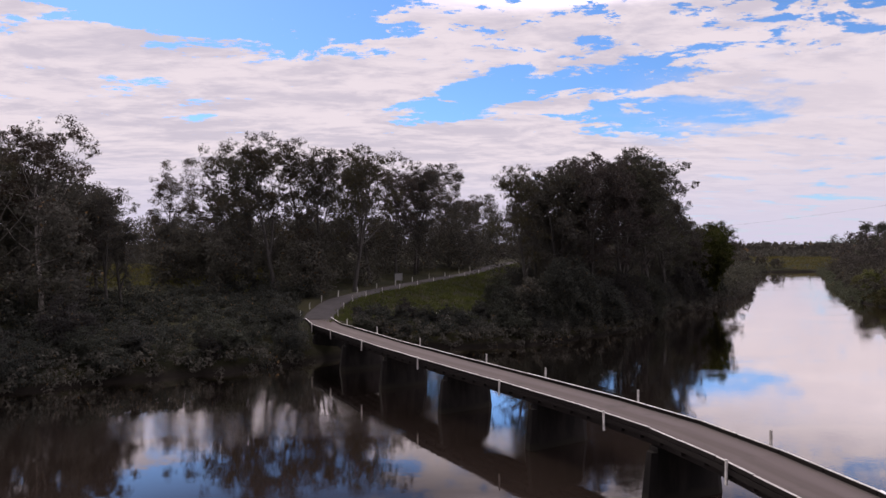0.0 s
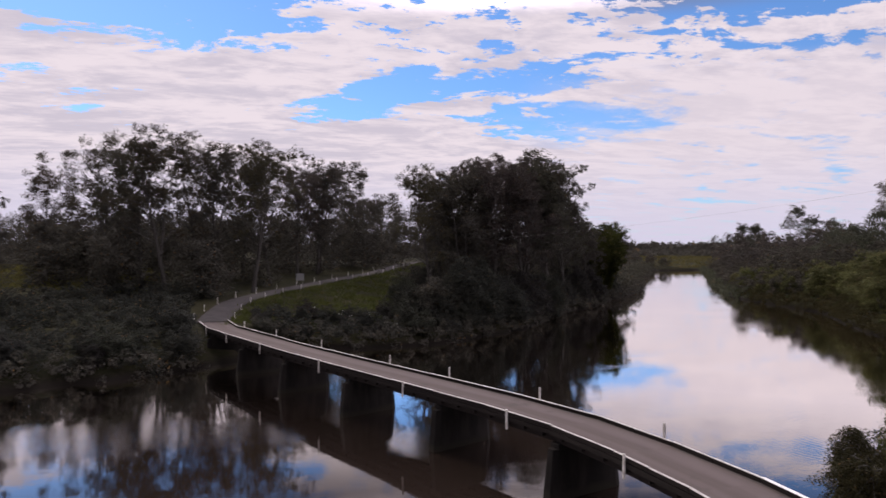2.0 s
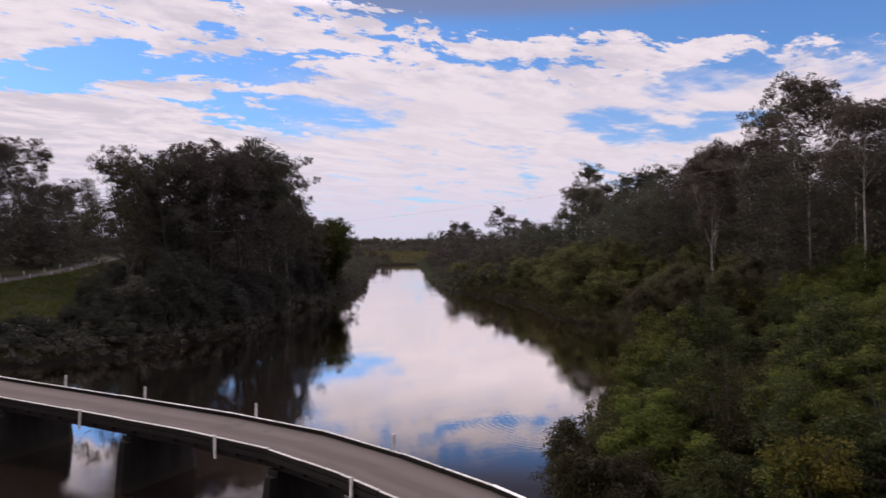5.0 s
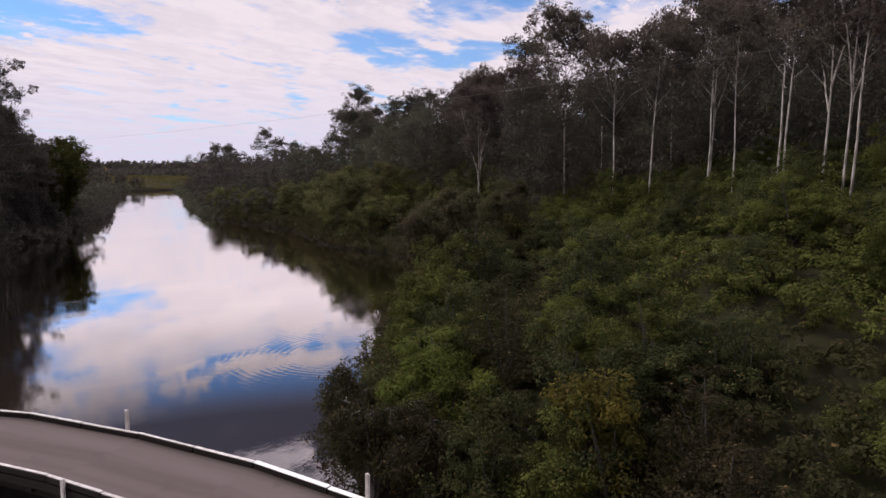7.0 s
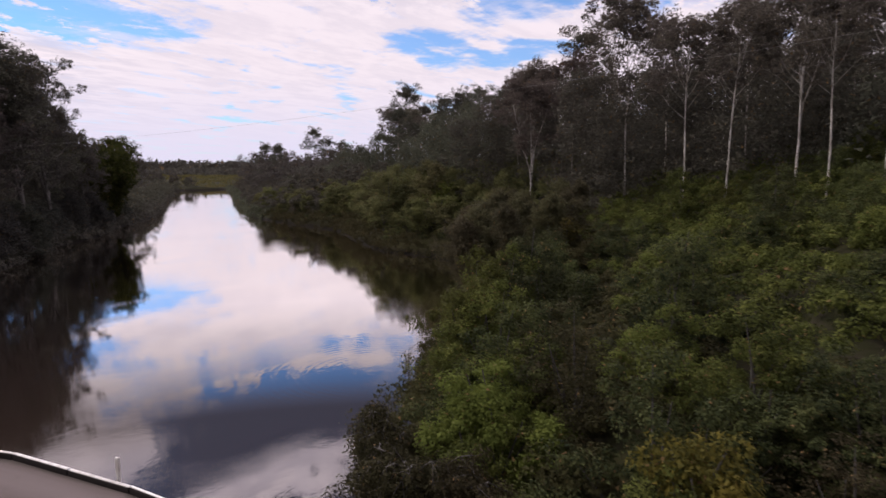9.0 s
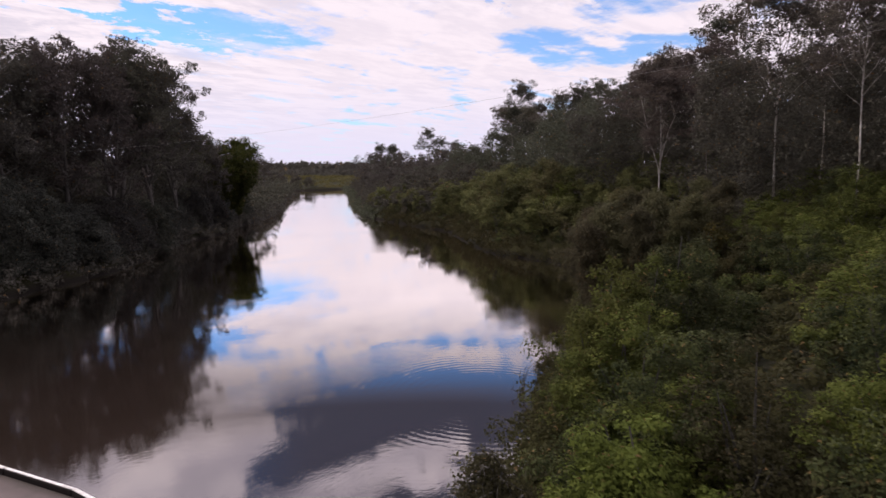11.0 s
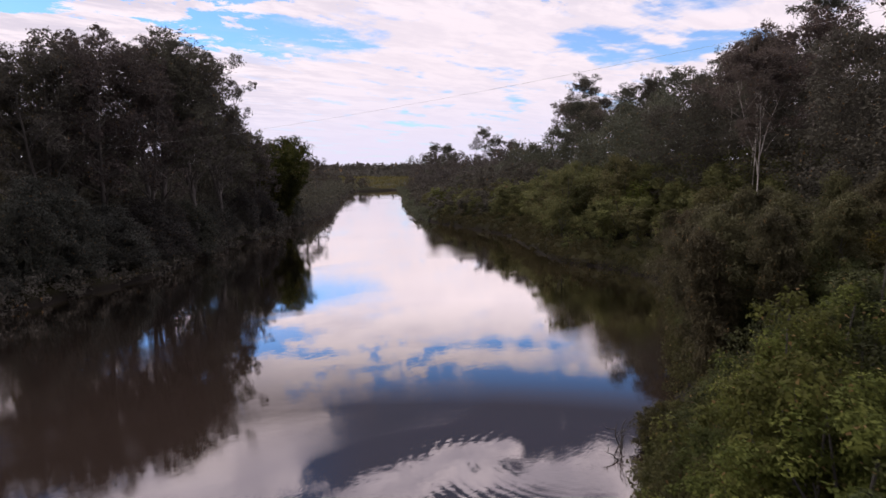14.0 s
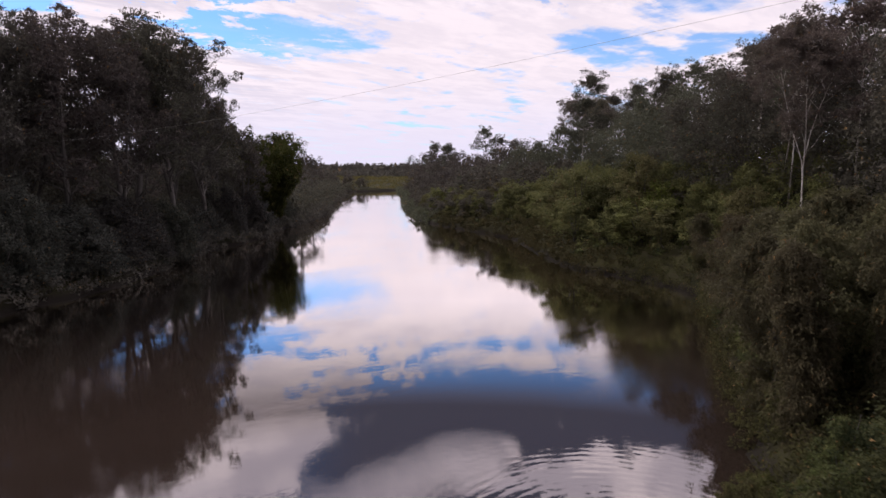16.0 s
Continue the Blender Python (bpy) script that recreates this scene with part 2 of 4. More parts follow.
def water_look(k):
    p = here(k)
    gust = k.noise(p, 0.05, 2.0)
    wave = k.noise(k.mapped(p, (1.0, 1.6, 1.0), (0, 0, radians(35))), 0.9, 3.0, 0.5)
    ripple = k.noise(k.mapped(p, (1.0, 2.4, 1.0), (0, 0, radians(-50))), 3.0, 2.0, 0.5)
    h = k.math("ADD", k.math("MULTIPLY", wave, 0.3), k.math("MULTIPLY", k.math("MULTIPLY", ripple, k.step(gust, 0.35, 0.65, 0.2, 1.0)), 0.24))
    breeze = k.noise(k.mapped(p, (1.0, 2.2, 1.0), (0, 0, radians(-40))), 0.045, 2.0, 0.5)
    chop = k.noise(k.mapped(p, (1.0, 2.8, 1.0), (0, 0, radians(-48))), 5.5, 2.0, 0.5)
    h = k.math("ADD", h, k.math("MULTIPLY", k.math("MULTIPLY", chop, k.step(breeze, 0.50, 0.62)), 0.32))
    sp = k.add("ShaderNodeSeparateXYZ")
    k.put(sp, 0, p)
    # rings that spread from where the dead branch dips
    rx, ry = k.math("SUBTRACT", sp.outputs[0], 46.2), k.math("SUBTRACT", sp.outputs[1], 42.4)
    r = k.math("SQRT", k.math("ADD", k.math("MULTIPLY", rx, rx), k.math("MULTIPLY", ry, ry)))
    ring = k.math("SINE", k.math("MULTIPLY", k.math("ADD", r, k.math("MULTIPLY", wave, 0.35)), 12.0))
    fade = k.math("MULTIPLY", k.step(r, 2.0, 5.0), k.step(r, 10.5, 7.5))
    h = k.math("ADD", h, k.math("MULTIPLY", k.math("MULTIPLY", ring, fade), 0.06))
    mud = k.mix(k.noise(p, 0.03, 3.0), (0.0125, 0.0088, 0.0070, 1), (0.018, 0.0125, 0.0098, 1))
    bump = k.add("ShaderNodeBump")
    k.put(bump, "Height", h)
    k.put(bump, "Strength", 0.165)
    k.put(bump, "Distance", 0.05)
    body = k.add("ShaderNodeBsdfDiffuse")
    k.put(body, "Color", mud)
    gloss = k.add("ShaderNodeBsdfGlossy")
    k.put(gloss, "Color", (0.99, 0.94, 0.91, 1))
    k.put(gloss, "Roughness", 0.014)
    k.put(gloss, "Normal", bump.outputs[0])
    facing = k.add("ShaderNodeLayerWeight")
    k.put(facing, "Blend", 0.5)
    amount = k.step(facing.outputs["Facing"], 0.650, 0.80, 0.10, 0.96, smooth=False)
    m = k.add("ShaderNodeMixShader")
    k.put(m, 0, amount)
    k.tree.links.new(body.outputs[0], m.inputs[1])
    k.tree.links.new(gloss.outputs[0], m.inputs[2])
    return m.outputs[0]


WATER = material("river_water", water_look)


def road_look(k):
    p = here(k)
    grit = k.noise(p, 30.0, 4.0, 0.7)
    blot = k.noise(p, 0.7, 4.0)
    c = k.mix(k.step(blot, 0.3, 0.7), (0.026, 0.022, 0.021, 1), (0.044, 0.038, 0.036, 1))
    c = k.mix(k.math("MULTIPLY", grit, 0.35), c, (0.11, 0.10, 0.094, 1))
    return surface(k, c, 0.95, grit, 0.3, 0.01, Specular_IOR_Level=0.2)


ROAD = material("worn_asphalt", road_look)


def deck_look(k):
    p = own(k)
    sp = k.add("ShaderNodeSeparateXYZ")
    k.put(sp, 0, p)
    grit = k.noise(p, 30.0, 4.0, 0.7)
    streak = k.noise(k.mapped(p, (1.0, 0.07, 1.0)), 1.0, 3.0, 0.5)
    blot = k.noise(here(k), 0.55, 5.0, 0.6)
    c = k.mix(k.step(streak, 0.35, 0.65), (0.071, 0.054, 0.049, 1), (0.093, 0.073, 0.069, 1))
    # two wheel tracks, worn paler
    track = k.step(k.math("ABSOLUTE", k.math("SUBTRACT", k.math("ABSOLUTE", sp.outputs[0]), 0.78)), 0.42, 0.10, 0.0, 0.45)
    c = k.mix(track, c, (0.107, 0.086, 0.081, 1))
    c = k.mix(k.step(blot, 0.55, 0.72, 0.0, 0.6), c, (0.049, 0.041, 0.037, 1))
    edge = k.step(k.math("ADD", k.math("ABSOLUTE", sp.outputs[0]), k.math("MULTIPLY", blot, 0.4)), 1.65, 1.95, 0.0, 0.7)
    c = k.mix(edge, c, (0.037, 0.031, 0.026, 1))
    c = k.mix(k.math("MULTIPLY", grit, 0.25), c, (0.117, 0.102, 0.095, 1))
    return surface(k, c, 0.95, grit, 0.3, 0.01, Specular_IOR_Level=0.2)


DECK = material("worn_deck_surface", deck_look)


def concrete_look(k):
    p = here(k)
    streaks = k.noise(k.mapped(p, (1.2, 1.2, 0.3)), 1.0, 5.0, 0.6)
    grain = k.noise(p, 18.0, 4.0)
    # near-black in two streaky tones, slightly browner towards the water
    c = k.mix(k.step(streaks, 0.35, 0.7), (0.010, 0.009, 0.0085, 1), (0.022, 0.019, 0.0175, 1))
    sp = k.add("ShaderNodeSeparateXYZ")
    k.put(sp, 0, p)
    c = k.mix(k.step(k.math("ADD", sp.outputs[2], k.math("MULTIPLY", streaks, 0.8)), 1.0, 0.6), c, (0.020, 0.018, 0.014, 1))
    return surface(k, c, 0.95, grain, 0.4, 0.01, Specular_IOR_Level=0.1)


def timber_look(k):
    p = here(k)
    grain = k.noise(k.mapped(p, (2, 2, 9)), 4.0, 5.0, 0.65)
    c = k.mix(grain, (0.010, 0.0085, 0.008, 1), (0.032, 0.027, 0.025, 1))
    return surface(k, c, 0.95, grain, 0.5, 0.01, Specular_IOR_Level=0.08)


def white_look(k):
    p = here(k)
    worn = k.noise(p, 3.0, 6.0, 0.7)
    info = k.add("ShaderNodeObjectInfo")
    c = k.mix(k.step(worn, 0.40, 0.62), (0.66, 0.64, 0.61, 1), (0.44, 0.41, 0.38, 1))
    c = k.mix(k.math("MULTIPLY", info.outputs["Random"], 0.5), c, (0.26, 0.235, 0.21, 1))
    return surface(k, c, 0.75, worn, 0.3, 0.01)


def fresh_white_look(k):
    worn = k.noise(here(k), 4.0, 5.0, 0.6)
    return surface(k, k.mix(k.step(worn, 0.5, 0.7), (0.72, 0.70, 0.68, 1), (0.50, 0.47, 0.44, 1)), 0.65, worn, 0.2, 0.01)


FRESH_WHITE = material("fresh_white_paint", fresh_white_look)
CONCRETE, TIMBER, WHITE = material("dark_concrete", concrete_look), material("old_timber", timber_look), material("worn_white_paint", white_look)
STEEL = material("dull_steel", lambda k: surface(k, k.mix(k.noise(here(k), 6.0), (0.20, 0.20, 0.20, 1), (0.34, 0.34, 0.34, 1)), 0.5, Metallic=0.6))
CABLE = material("cable", lambda k: surface(k, (0.24, 0.23, 0.23, 1), 0.6))


# ---- building helpers ----
def mesh_from(name, verts, faces, mat, smooth=False):
    me = bpy.data.meshes.new(name)
    if isinstance(faces, np.ndarray):
        n, k = faces.shape
        me.vertices.add(len(verts))
        me.vertices.foreach_set("co", np.asarray(verts, np.float32).ravel())
        me.loops.add(n * k)
        me.loops.foreach_set("vertex_index", faces.astype(np.int32).ravel())
        me.polygons.add(n)
        me.polygons.foreach_set("loop_start", np.arange(0, n * k, k, dtype=np.int32))
        me.update(calc_edges=True)
    else:
        me.from_pydata([tuple(v) for v in verts], [], faces)
    me.materials.append(mat)
    if smooth:
        me.polygons.foreach_set("use_smooth", np.ones(len(me.polygons), bool))
    me.validate()
    return me


def part(name, data, parent, label=""):
    ob = new(name, data)
    ob.parent = parent
    return tagged(ob, label)


def bm_mesh(name, bm, mat, smooth=False):
    me = bpy.data.meshes.new(name)
    bm.to_mesh(me)
    bm.free()
    me.materials.append(mat)
    if smooth:
        me.polygons.foreach_set("use_smooth", np.ones(len(me.polygons), bool))
    return me


def bar(bm, a, b, width, height, lift=0.0, taper=1.0):
    """A beam from a to b with a box section, its top face at the height of a and b plus lift."""
    a, b = Vector(a), Vector(b)
    along = (b - a).normalized()
    side = along.cross(Vector((0, 0, 1))).normalized() * width / 2
    vs = []
    for p, s in ((a, 1.0), (b, taper)):
        for sx, z in ((-1, lift - height), (1, lift - height), (1, lift), (-1, lift)):
            vs.append(bm.verts.new(p + side * sx * s + Vector((0, 0, z))))
    for f in ((3, 2, 1, 0), (4, 5, 6, 7), (0, 1, 5, 4), (1, 2, 6, 5), (2, 3, 7, 6), (3, 0, 4, 7)):
        bm.faces.new([vs[i] for i in f])


def beam_mesh(name, pieces, mat, bevel=0.0):
    bm = bmesh.new()
    for p in pieces:
        bar(bm, *p)
    if bevel:
        bmesh.ops.bevel(bm, geom=bm.edges[:], offset=bevel, segments=1, affect="EDGES")
    return bm_mesh(name, bm, mat)


# ---- ground and river ----
LEFT = [(-400, -60), (-78, 52), (-33, 69), (-19, 76), (-11, 79), (-4, 84), (0, 90), (6, 95), (18, 93), (29, 96), (40, 104), (49, 113), (65, 134),
        (79, 146), (86, 157), (105, 176), (118, 193), (155, 253), (188, 299), (205, 335), (225, 352)]
RIGHT = [(257, 354), (205, 275), (171, 228), (126, 159), (121, 140), (118, 128), (116, 117), (100, 94), (95, 85), (95, 75), (91, 64.5), (76, 54.5), (65, 47.8),
         (57.5, 43.2), (53, 39.5), (46.5, 36.6), (40.3, 34.4), (34.3, 31.6), (30.6, 26.6), (28.1, 18.3), (25.3, 8), (13, -8), (0, -20), (-26, -33), (-80, -60), (-400, -170)]


def away(p, line):
    """The distance of points p (n x 2) from a polyline."""
    best = np.full(len(p), 1e9)
    line = np.array(line, float)
    for a, b in zip(line[:-1], line[1:]):
        ab = b - a
        t = np.clip(((p - a) @ ab) / (ab @ ab), 0, 1)
        best = np.minimum(best, np.hypot(*(p - a - t[:, None] * ab).T))
    return best


def within(p, line):
    inside = np.zeros(len(p), bool)
    line = np.array(line, float)
    for a, b in zip(line, np.roll(line, -1, 0)):
        cross = (a[1] > p[:, 1]) != (b[1] > p[:, 1])
        inside ^= cross & (p[:, 0] < (b[0] - a[0]) * (p[:, 1] - a[1]) / (b[1] - a[1] + 1e-12) + a[0])
    return inside


ROAD_LINE = [(-5.0, 97.5, 3.85), (-4.9, 104, 4.2), (-3.1, 116.0, 5.1), (1.6, 127.9, 5.6), (8.6, 139.5, 6.2), (16.8, 152.0, 6.9), (26.6, 165.3, 7.7), (36.0, 180.9, 9.0),
             (45, 194, 9.8), (62, 206, 10.2), (90, 222, 10.3)]
SOUTH_ROAD = [(20.6, 0.0, 3.85), (18, -10, 4.4), (14, -22, 6), (12, -40, 8)]


def fine_line(line, step):
    out = []
    pts = [Vector(p) for p in line]
    for i in range(len(pts) - 1):
        p0, p1, p2, p3 = pts[max(i - 1, 0)], pts[i], pts[i + 1], pts[min(i + 2, len(pts) - 1)]
        n = max(1, int((p2 - p1).length / step))
        for j in range(n):
            t = j / n
            out.append(0.5 * (2 * p1 + (p2 - p0) * t + (2 * p0 - 5 * p1 + 4 * p2 - p3) * t * t + (3 * p1 - p0 - 3 * p2 + p3) * t ** 3))
    out.append(pts[-1])
    return out


def lumps(p, size, seed):
    """Smooth value noise over the plan, about -1 to 1."""
    out = np.zeros(len(p))
    rng = np.random.RandomState(seed)
    for _ in range(7):
        a = rng.uniform(0, math.tau)
        f = rng.uniform(0.6, 1.8) / size
        out += np.sin((p[:, 0] * math.cos(a) + p[:, 1] * math.sin(a)) * f * math.tau + rng.uniform(0, math.tau))
    return out / 3.0


def height(p):
    p = np.atleast_2d(np.array(p, float))[:, :2]
    p = p + 0.45 * np.stack([lumps(p, 9, 5), lumps(p, 9, 6)], 1) * np.clip(away(p, ROAD_LINE_2) / 12, 0, 1)[:, None]
    wet = within(p, LEFT + RIGHT)
    dl, dr = away(p, LEFT), away(p, RIGHT)
    d = np.minimum(dl, dr)
    left = 1.7 * (1 - np.exp(-d / 2.2)) + np.minimum(0.095 * d, 7.5)
    right = 1.5 * (1 - np.exp(-d / 1.8)) + 22 * (1 - np.exp(-0.5 * d / 22))
    flat = np.clip((p[:, 1] - 75) / 120, 0, 1)
    right = right * (1 - 0.75 * flat)
    left = left * (1 - 0.45 * np.clip((p[:, 1] - 200) / 120, 0, 1))
    land = np.where(dl < dr, left, right)
    far = np.clip((np.hypot(p[:, 0] - 100, p[:, 1] - 120) - 500) / 500, 0, 1)
    land = land * (1 - far) + 3.0 * far + 0.22 * lumps(p, 14, 2) * np.clip(d / 6, 0, 1)
    h = np.where(wet, -np.minimum(2.2, 0.45 * d), land)
    for fine_pts, reach in ((ROAD_FINE, 4.0), (SOUTH_FINE, 4.0)):
        q = np.array([(v.x, v.y, v.z) for v in fine_pts])
        gap = np.hypot(p[:, None, 0] - q[None, :, 0], p[:, None, 1] - q[None, :, 1]) if len(p) < 4000 else None
        if gap is None:
            dist, zz = np.empty(len(p)), np.empty(len(p))
            for s in range(0, len(p), 4000):
                g = np.hypot(p[s : s + 4000, None, 0] - q[None, :, 0], p[s : s + 4000, None, 1] - q[None, :, 1])
                i = g.argmin(1)
                dist[s : s + 4000], zz[s : s + 4000] = g[np.arange(len(g)), i], q[i, 2]
        else:
            i = gap.argmin(1)
            dist, zz = gap[np.arange(len(gap)), i], q[i, 2]
        f = np.clip((dist - reach) / 7.0, 0, 1)
        f = f * f * (3 - 2 * f)
        h = np.where(wet & (dist > 3.2), h, (zz - 0.12) * (1 - f) + h * f)
    return h


ROAD_LINE_2 = [(x, y) for x, y, _ in ROAD_LINE]
ROAD_FINE, SOUTH_FINE = fine_line(ROAD_LINE, 1.0), fine_line(SOUTH_ROAD, 1.0)


def spread(lo, hi, mid_lo, mid_hi, step, far_n):
    inner = np.arange(mid_lo, mid_hi, step)
    t = np.linspace(0, 1, far_n + 1)[1:] ** 2.2
    return np.concatenate([(mid_lo - t * (mid_lo - lo))[::-1], inner, mid_hi + t * (hi - mid_hi)])


gx, gy = spread(-3500, 3500, -110, 280, 1.9, 22), spread(-3000, 4200, -60, 380, 1.9, 22)
X, Y = np.meshgrid(gx, gy)
flat_pts = np.stack([X.ravel(), Y.ravel()], 1)
Z = height(flat_pts)
nx, ny = len(gx), len(gy)
base = (np.arange(ny - 1)[:, None] * nx + np.arange(nx - 1)[None, :]).ravel()
quads = np.stack([base, base + 1, base + nx + 1, base + nx], 1)
tagged(new("ground", mesh_from("ground", np.column_stack([flat_pts, Z]), quads, GROUND, True)), "grassy river banks and flat land with brown mud at the water", "ground", kind="structure")
wx, wy = np.linspace(-420, 280, 30), np.linspace(-190, 375, 30)
WX, WY = np.meshgrid(wx, wy)
base = (np.arange(29)[:, None] * 30 + np.arange(29)[None, :]).ravel()
tagged(new("water", mesh_from("water", np.column_stack([WX.ravel(), WY.ravel(), 0 * WX.ravel()]), np.stack([base, base + 1, base + 31, base + 30], 1), WATER)),
       "still brown river water mirroring clouds and trees", "river", kind="structure")


def ribbon(name, line, width, label):
    vs, fs = [], []
    for i, p in enumerate(line):
        q = (line[min(i + 1, len(line) - 1)] - line[max(i - 1, 0)]).normalized()
        side = Vector((q.y, -q.x, 0)).normalized()
        for s, dz in ((-0.5, -0.30), (-0.5, 0), (-0.2, 0.04), (0.2, 0.04), (0.5, 0), (0.5, -0.30)):
            vs.append(p + side * s * width + Vector((0, 0, dz)))
    for i in range(len(line) - 1):
        for j in range(5):
            fs.append((i * 6 + j, i * 6 + j + 6, i * 6 + j + 7, i * 6 + j + 1))
    return tagged(new(name, mesh_from(name, vs, fs, ROAD)), label, "road", kind="structure")


ribbon("road", ROAD_FINE, 4.4, "narrow grey asphalt road climbing from the bridge")
ribbon("road", SOUTH_FINE, 4.4, "narrow grey asphalt road leaving the bridge")


# ---- bridge ----
DECK_Z = 3.80
CENTRE = [(-5.0, 97.8), (-3.2, 90.0), (0.8, 80.6), (4.6, 71.6), (9.1, 62.0), (13.8, 52.4), (18.1, 43.4), (20.45, 37.4), (21.6, 32.0), (22.25, 26.6), (22.3, 20.0), (22.0, 10.0), (20.6, 0.0)]
PIERS = [88.8, 78.8, 68.5, 58.1, 47.4, 37.0, 25.2, 13.5]
HALF = 1.95
centre = [Vector((x, y, DECK_Z)) for x, y in CENTRE]


def across(i):
    q = (centre[min(i + 1, len(centre) - 1)] - centre[max(i - 1, 0)]).normalized()
    return Vector((q.y, -q.x, 0))


bridge = tagged(new("bridge"), "narrow one-lane concrete road bridge over the river", "bridge")
for i in range(len(centre) - 1):
    a, b, sa, sb = centre[i], centre[i + 1], across(i) * HALF, across(i + 1) * HALF
    vs = [a + sa, a - sa, b - sb, b + sb]
    vs = [v - Vector((0, 0, 0.05)) for v in vs] + [v - Vector((0, 0, 0.32)) for v in vs]
    turn = Matrix.Translation(a) @ Matrix.Rotation(math.atan2(sa.y + sb.y, sa.x + sb.x), 4, "Z")
    top = [turn.inverted() @ v for v in (a + sa * 0.95, a - sa * 0.95, b - sb * 0.95, b + sb * 0.95)]
    top = top + [v - Vector((0, 0, 0.05)) for v in top]
    part("deck_slab", mesh_from("deck_slab", vs, [(0, 3, 2, 1), (4, 5, 6, 7), (0, 1, 5, 4), (1, 2, 6, 5), (2, 3, 7, 6), (3, 0, 4, 7)], TIMBER), bridge, "dark deck slab")
    wearing = part("road_surface", mesh_from("road_surface", top, [(0, 3, 2, 1), (0, 1, 5, 4), (1, 2, 6, 5), (2, 3, 7, 6), (3, 0, 4, 7)], DECK), bridge, "worn reddish-grey road surface")
    wearing.matrix_basis = turn
    for s in (-0.74, -0.26, 0.26, 0.74):
        down = Vector((0, 0, -0.32))
        part("girder", beam_mesh("girder", [(a + sa * s + down, b + sb * s + down, 0.38, 0.42)], TIMBER), bridge, "dark timber girder")
    span = (b - a).length
    for j in range(int(span / 1.5)):
        f = (j + 0.5) / int(span / 1.5)
        p, sd = a.lerp(b, f), sa.lerp(sb, f)
        low_by = Vector((0, 0, -0.32 - random.uniform(0.0, 0.03)))
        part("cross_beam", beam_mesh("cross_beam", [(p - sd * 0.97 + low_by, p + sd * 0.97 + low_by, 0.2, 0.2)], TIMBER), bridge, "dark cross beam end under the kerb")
    # kerb timbers, two a stretch
    for s in (-1, 1):
        for j in range(2):
            p, q = a.lerp(b, j / 2) + sa.lerp(sb, j / 2) * s * 0.955, a.lerp(b, (j + 1) / 2) + sa.lerp(sb, (j + 1) / 2) * s * 0.95
            gap = (q - p).normalized() * 0.02
            lift = random.uniform(-0.015, 0.02)
            kerb = part("kerb", beam_mesh("kerb", [(p + gap, q - gap, 0.17, 0.20 + lift, 0.20 + lift)], TIMBER, 0.02), bridge, "weathered kerb beam")
            new_length = s == -1 and 19.0 < p.y < 29.0
            part("painted_cap", beam_mesh("painted_cap", [(p + gap, q - gap, 0.20 if new_length else 0.11 + random.uniform(-0.015, 0.03), 0.03, 0.232 + lift)], FRESH_WHITE if new_length else WHITE, 0.008), kerb,
                 "fresh white paint on the kerb" if new_length else "worn white paint on the kerb")

post_bm = bmesh.new()
bar(post_bm, (-0.001, -0.075, 0), (0.001, 0.075, 0), 0.09, 1.55, 0.98)
bmesh.ops.bevel(post_bm, geom=post_bm.edges[:], offset=0.015, segments=1, affect="EDGES")
POST = bm_mesh("post", post_bm, WHITE)
low_bm = bmesh.new()
bar(low_bm, (-0.001, -0.075, 0), (0.001, 0.075, 0), 0.09, 1.2, 0.38)
bmesh.ops.bevel(low_bm, geom=low_bm.edges[:], offset=0.015, segments=1, affect="EDGES")
LOW_POST = bm_mesh("post", low_bm, WHITE)


def along_deck(y):
    for i in range(len(centre) - 1):
        if centre[i].y >= y >= centre[i + 1].y:
            t = (centre[i].y - y) / (centre[i].y - centre[i + 1].y)
            return centre[i].lerp(centre[i + 1], t), across(i).lerp(across(i + 1), t).normalized()


for y, s in ((88, 1), (78.6, 1), (68.4, 1), (57.6, 1), (50.5, 1), (42.1, 1), (32.7, 1), (21.9, 1), (12.5, 1),
             (90, -1), (83.2, -1), (73.8, -1), (62.2, -1), (51.0, -1), (40.9, -1), (31.0, -1), (21.0, -1), (11.0, -1)):
    p, side = along_deck(y)
    ob = part("post", LOW_POST if s == -1 else POST, bridge, "short white post bolted to the deck edge" if s == -1 else "white guide post bolted to the deck edge")
    ob.matrix_basis = Matrix.Translation(p + side * s * (-HALF - 0.07)) @ Matrix.Rotation(math.atan2(side.y, side.x), 4, "Z") @ Matrix.Rotation(radians(random.uniform(-4, 4)), 4, "X")

for y in PIERS:
    c, side = along_deck(y)
    fwd = Vector((-side.y, side.x, 0))
    bm = bmesh.new()
    rows = []
    for z, w_half, t_half in ((DECK_Z - 1.0, 2.35, 0.34), (2.4, 2.42, 0.36), (0.5, 2.62, 0.44), (-2.2, 2.9, 0.55)):
        ring = []
        for u, v in ((-1, -0.6), (-0.85, -1), (0.85, -1), (1, -0.6), (1, 0.6), (0.85, 1), (-0.85, 1), (-1, 0.6)):
            ring.append(bm.verts.new(Vector((c.x, c.y, z)) + side * (u * w_half - 0.15) + fwd * v * t_half))
        rows.append(ring)
    for r0, r1 in zip(rows[:-1], rows[1:]):
        for j in range(8):
            bm.faces.new((r0[j], r0[(j + 1) % 8], r1[(j + 1) % 8], r1[j]))
    bm.faces.new(rows[0][::-1])
    bm.faces.new(rows[-1])
    part("pier", bm_mesh("pier", bm, CONCRETE), bridge, "dark concrete wall pier standing in the water")
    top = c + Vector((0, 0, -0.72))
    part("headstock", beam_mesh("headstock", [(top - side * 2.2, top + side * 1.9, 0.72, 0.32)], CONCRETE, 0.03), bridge)
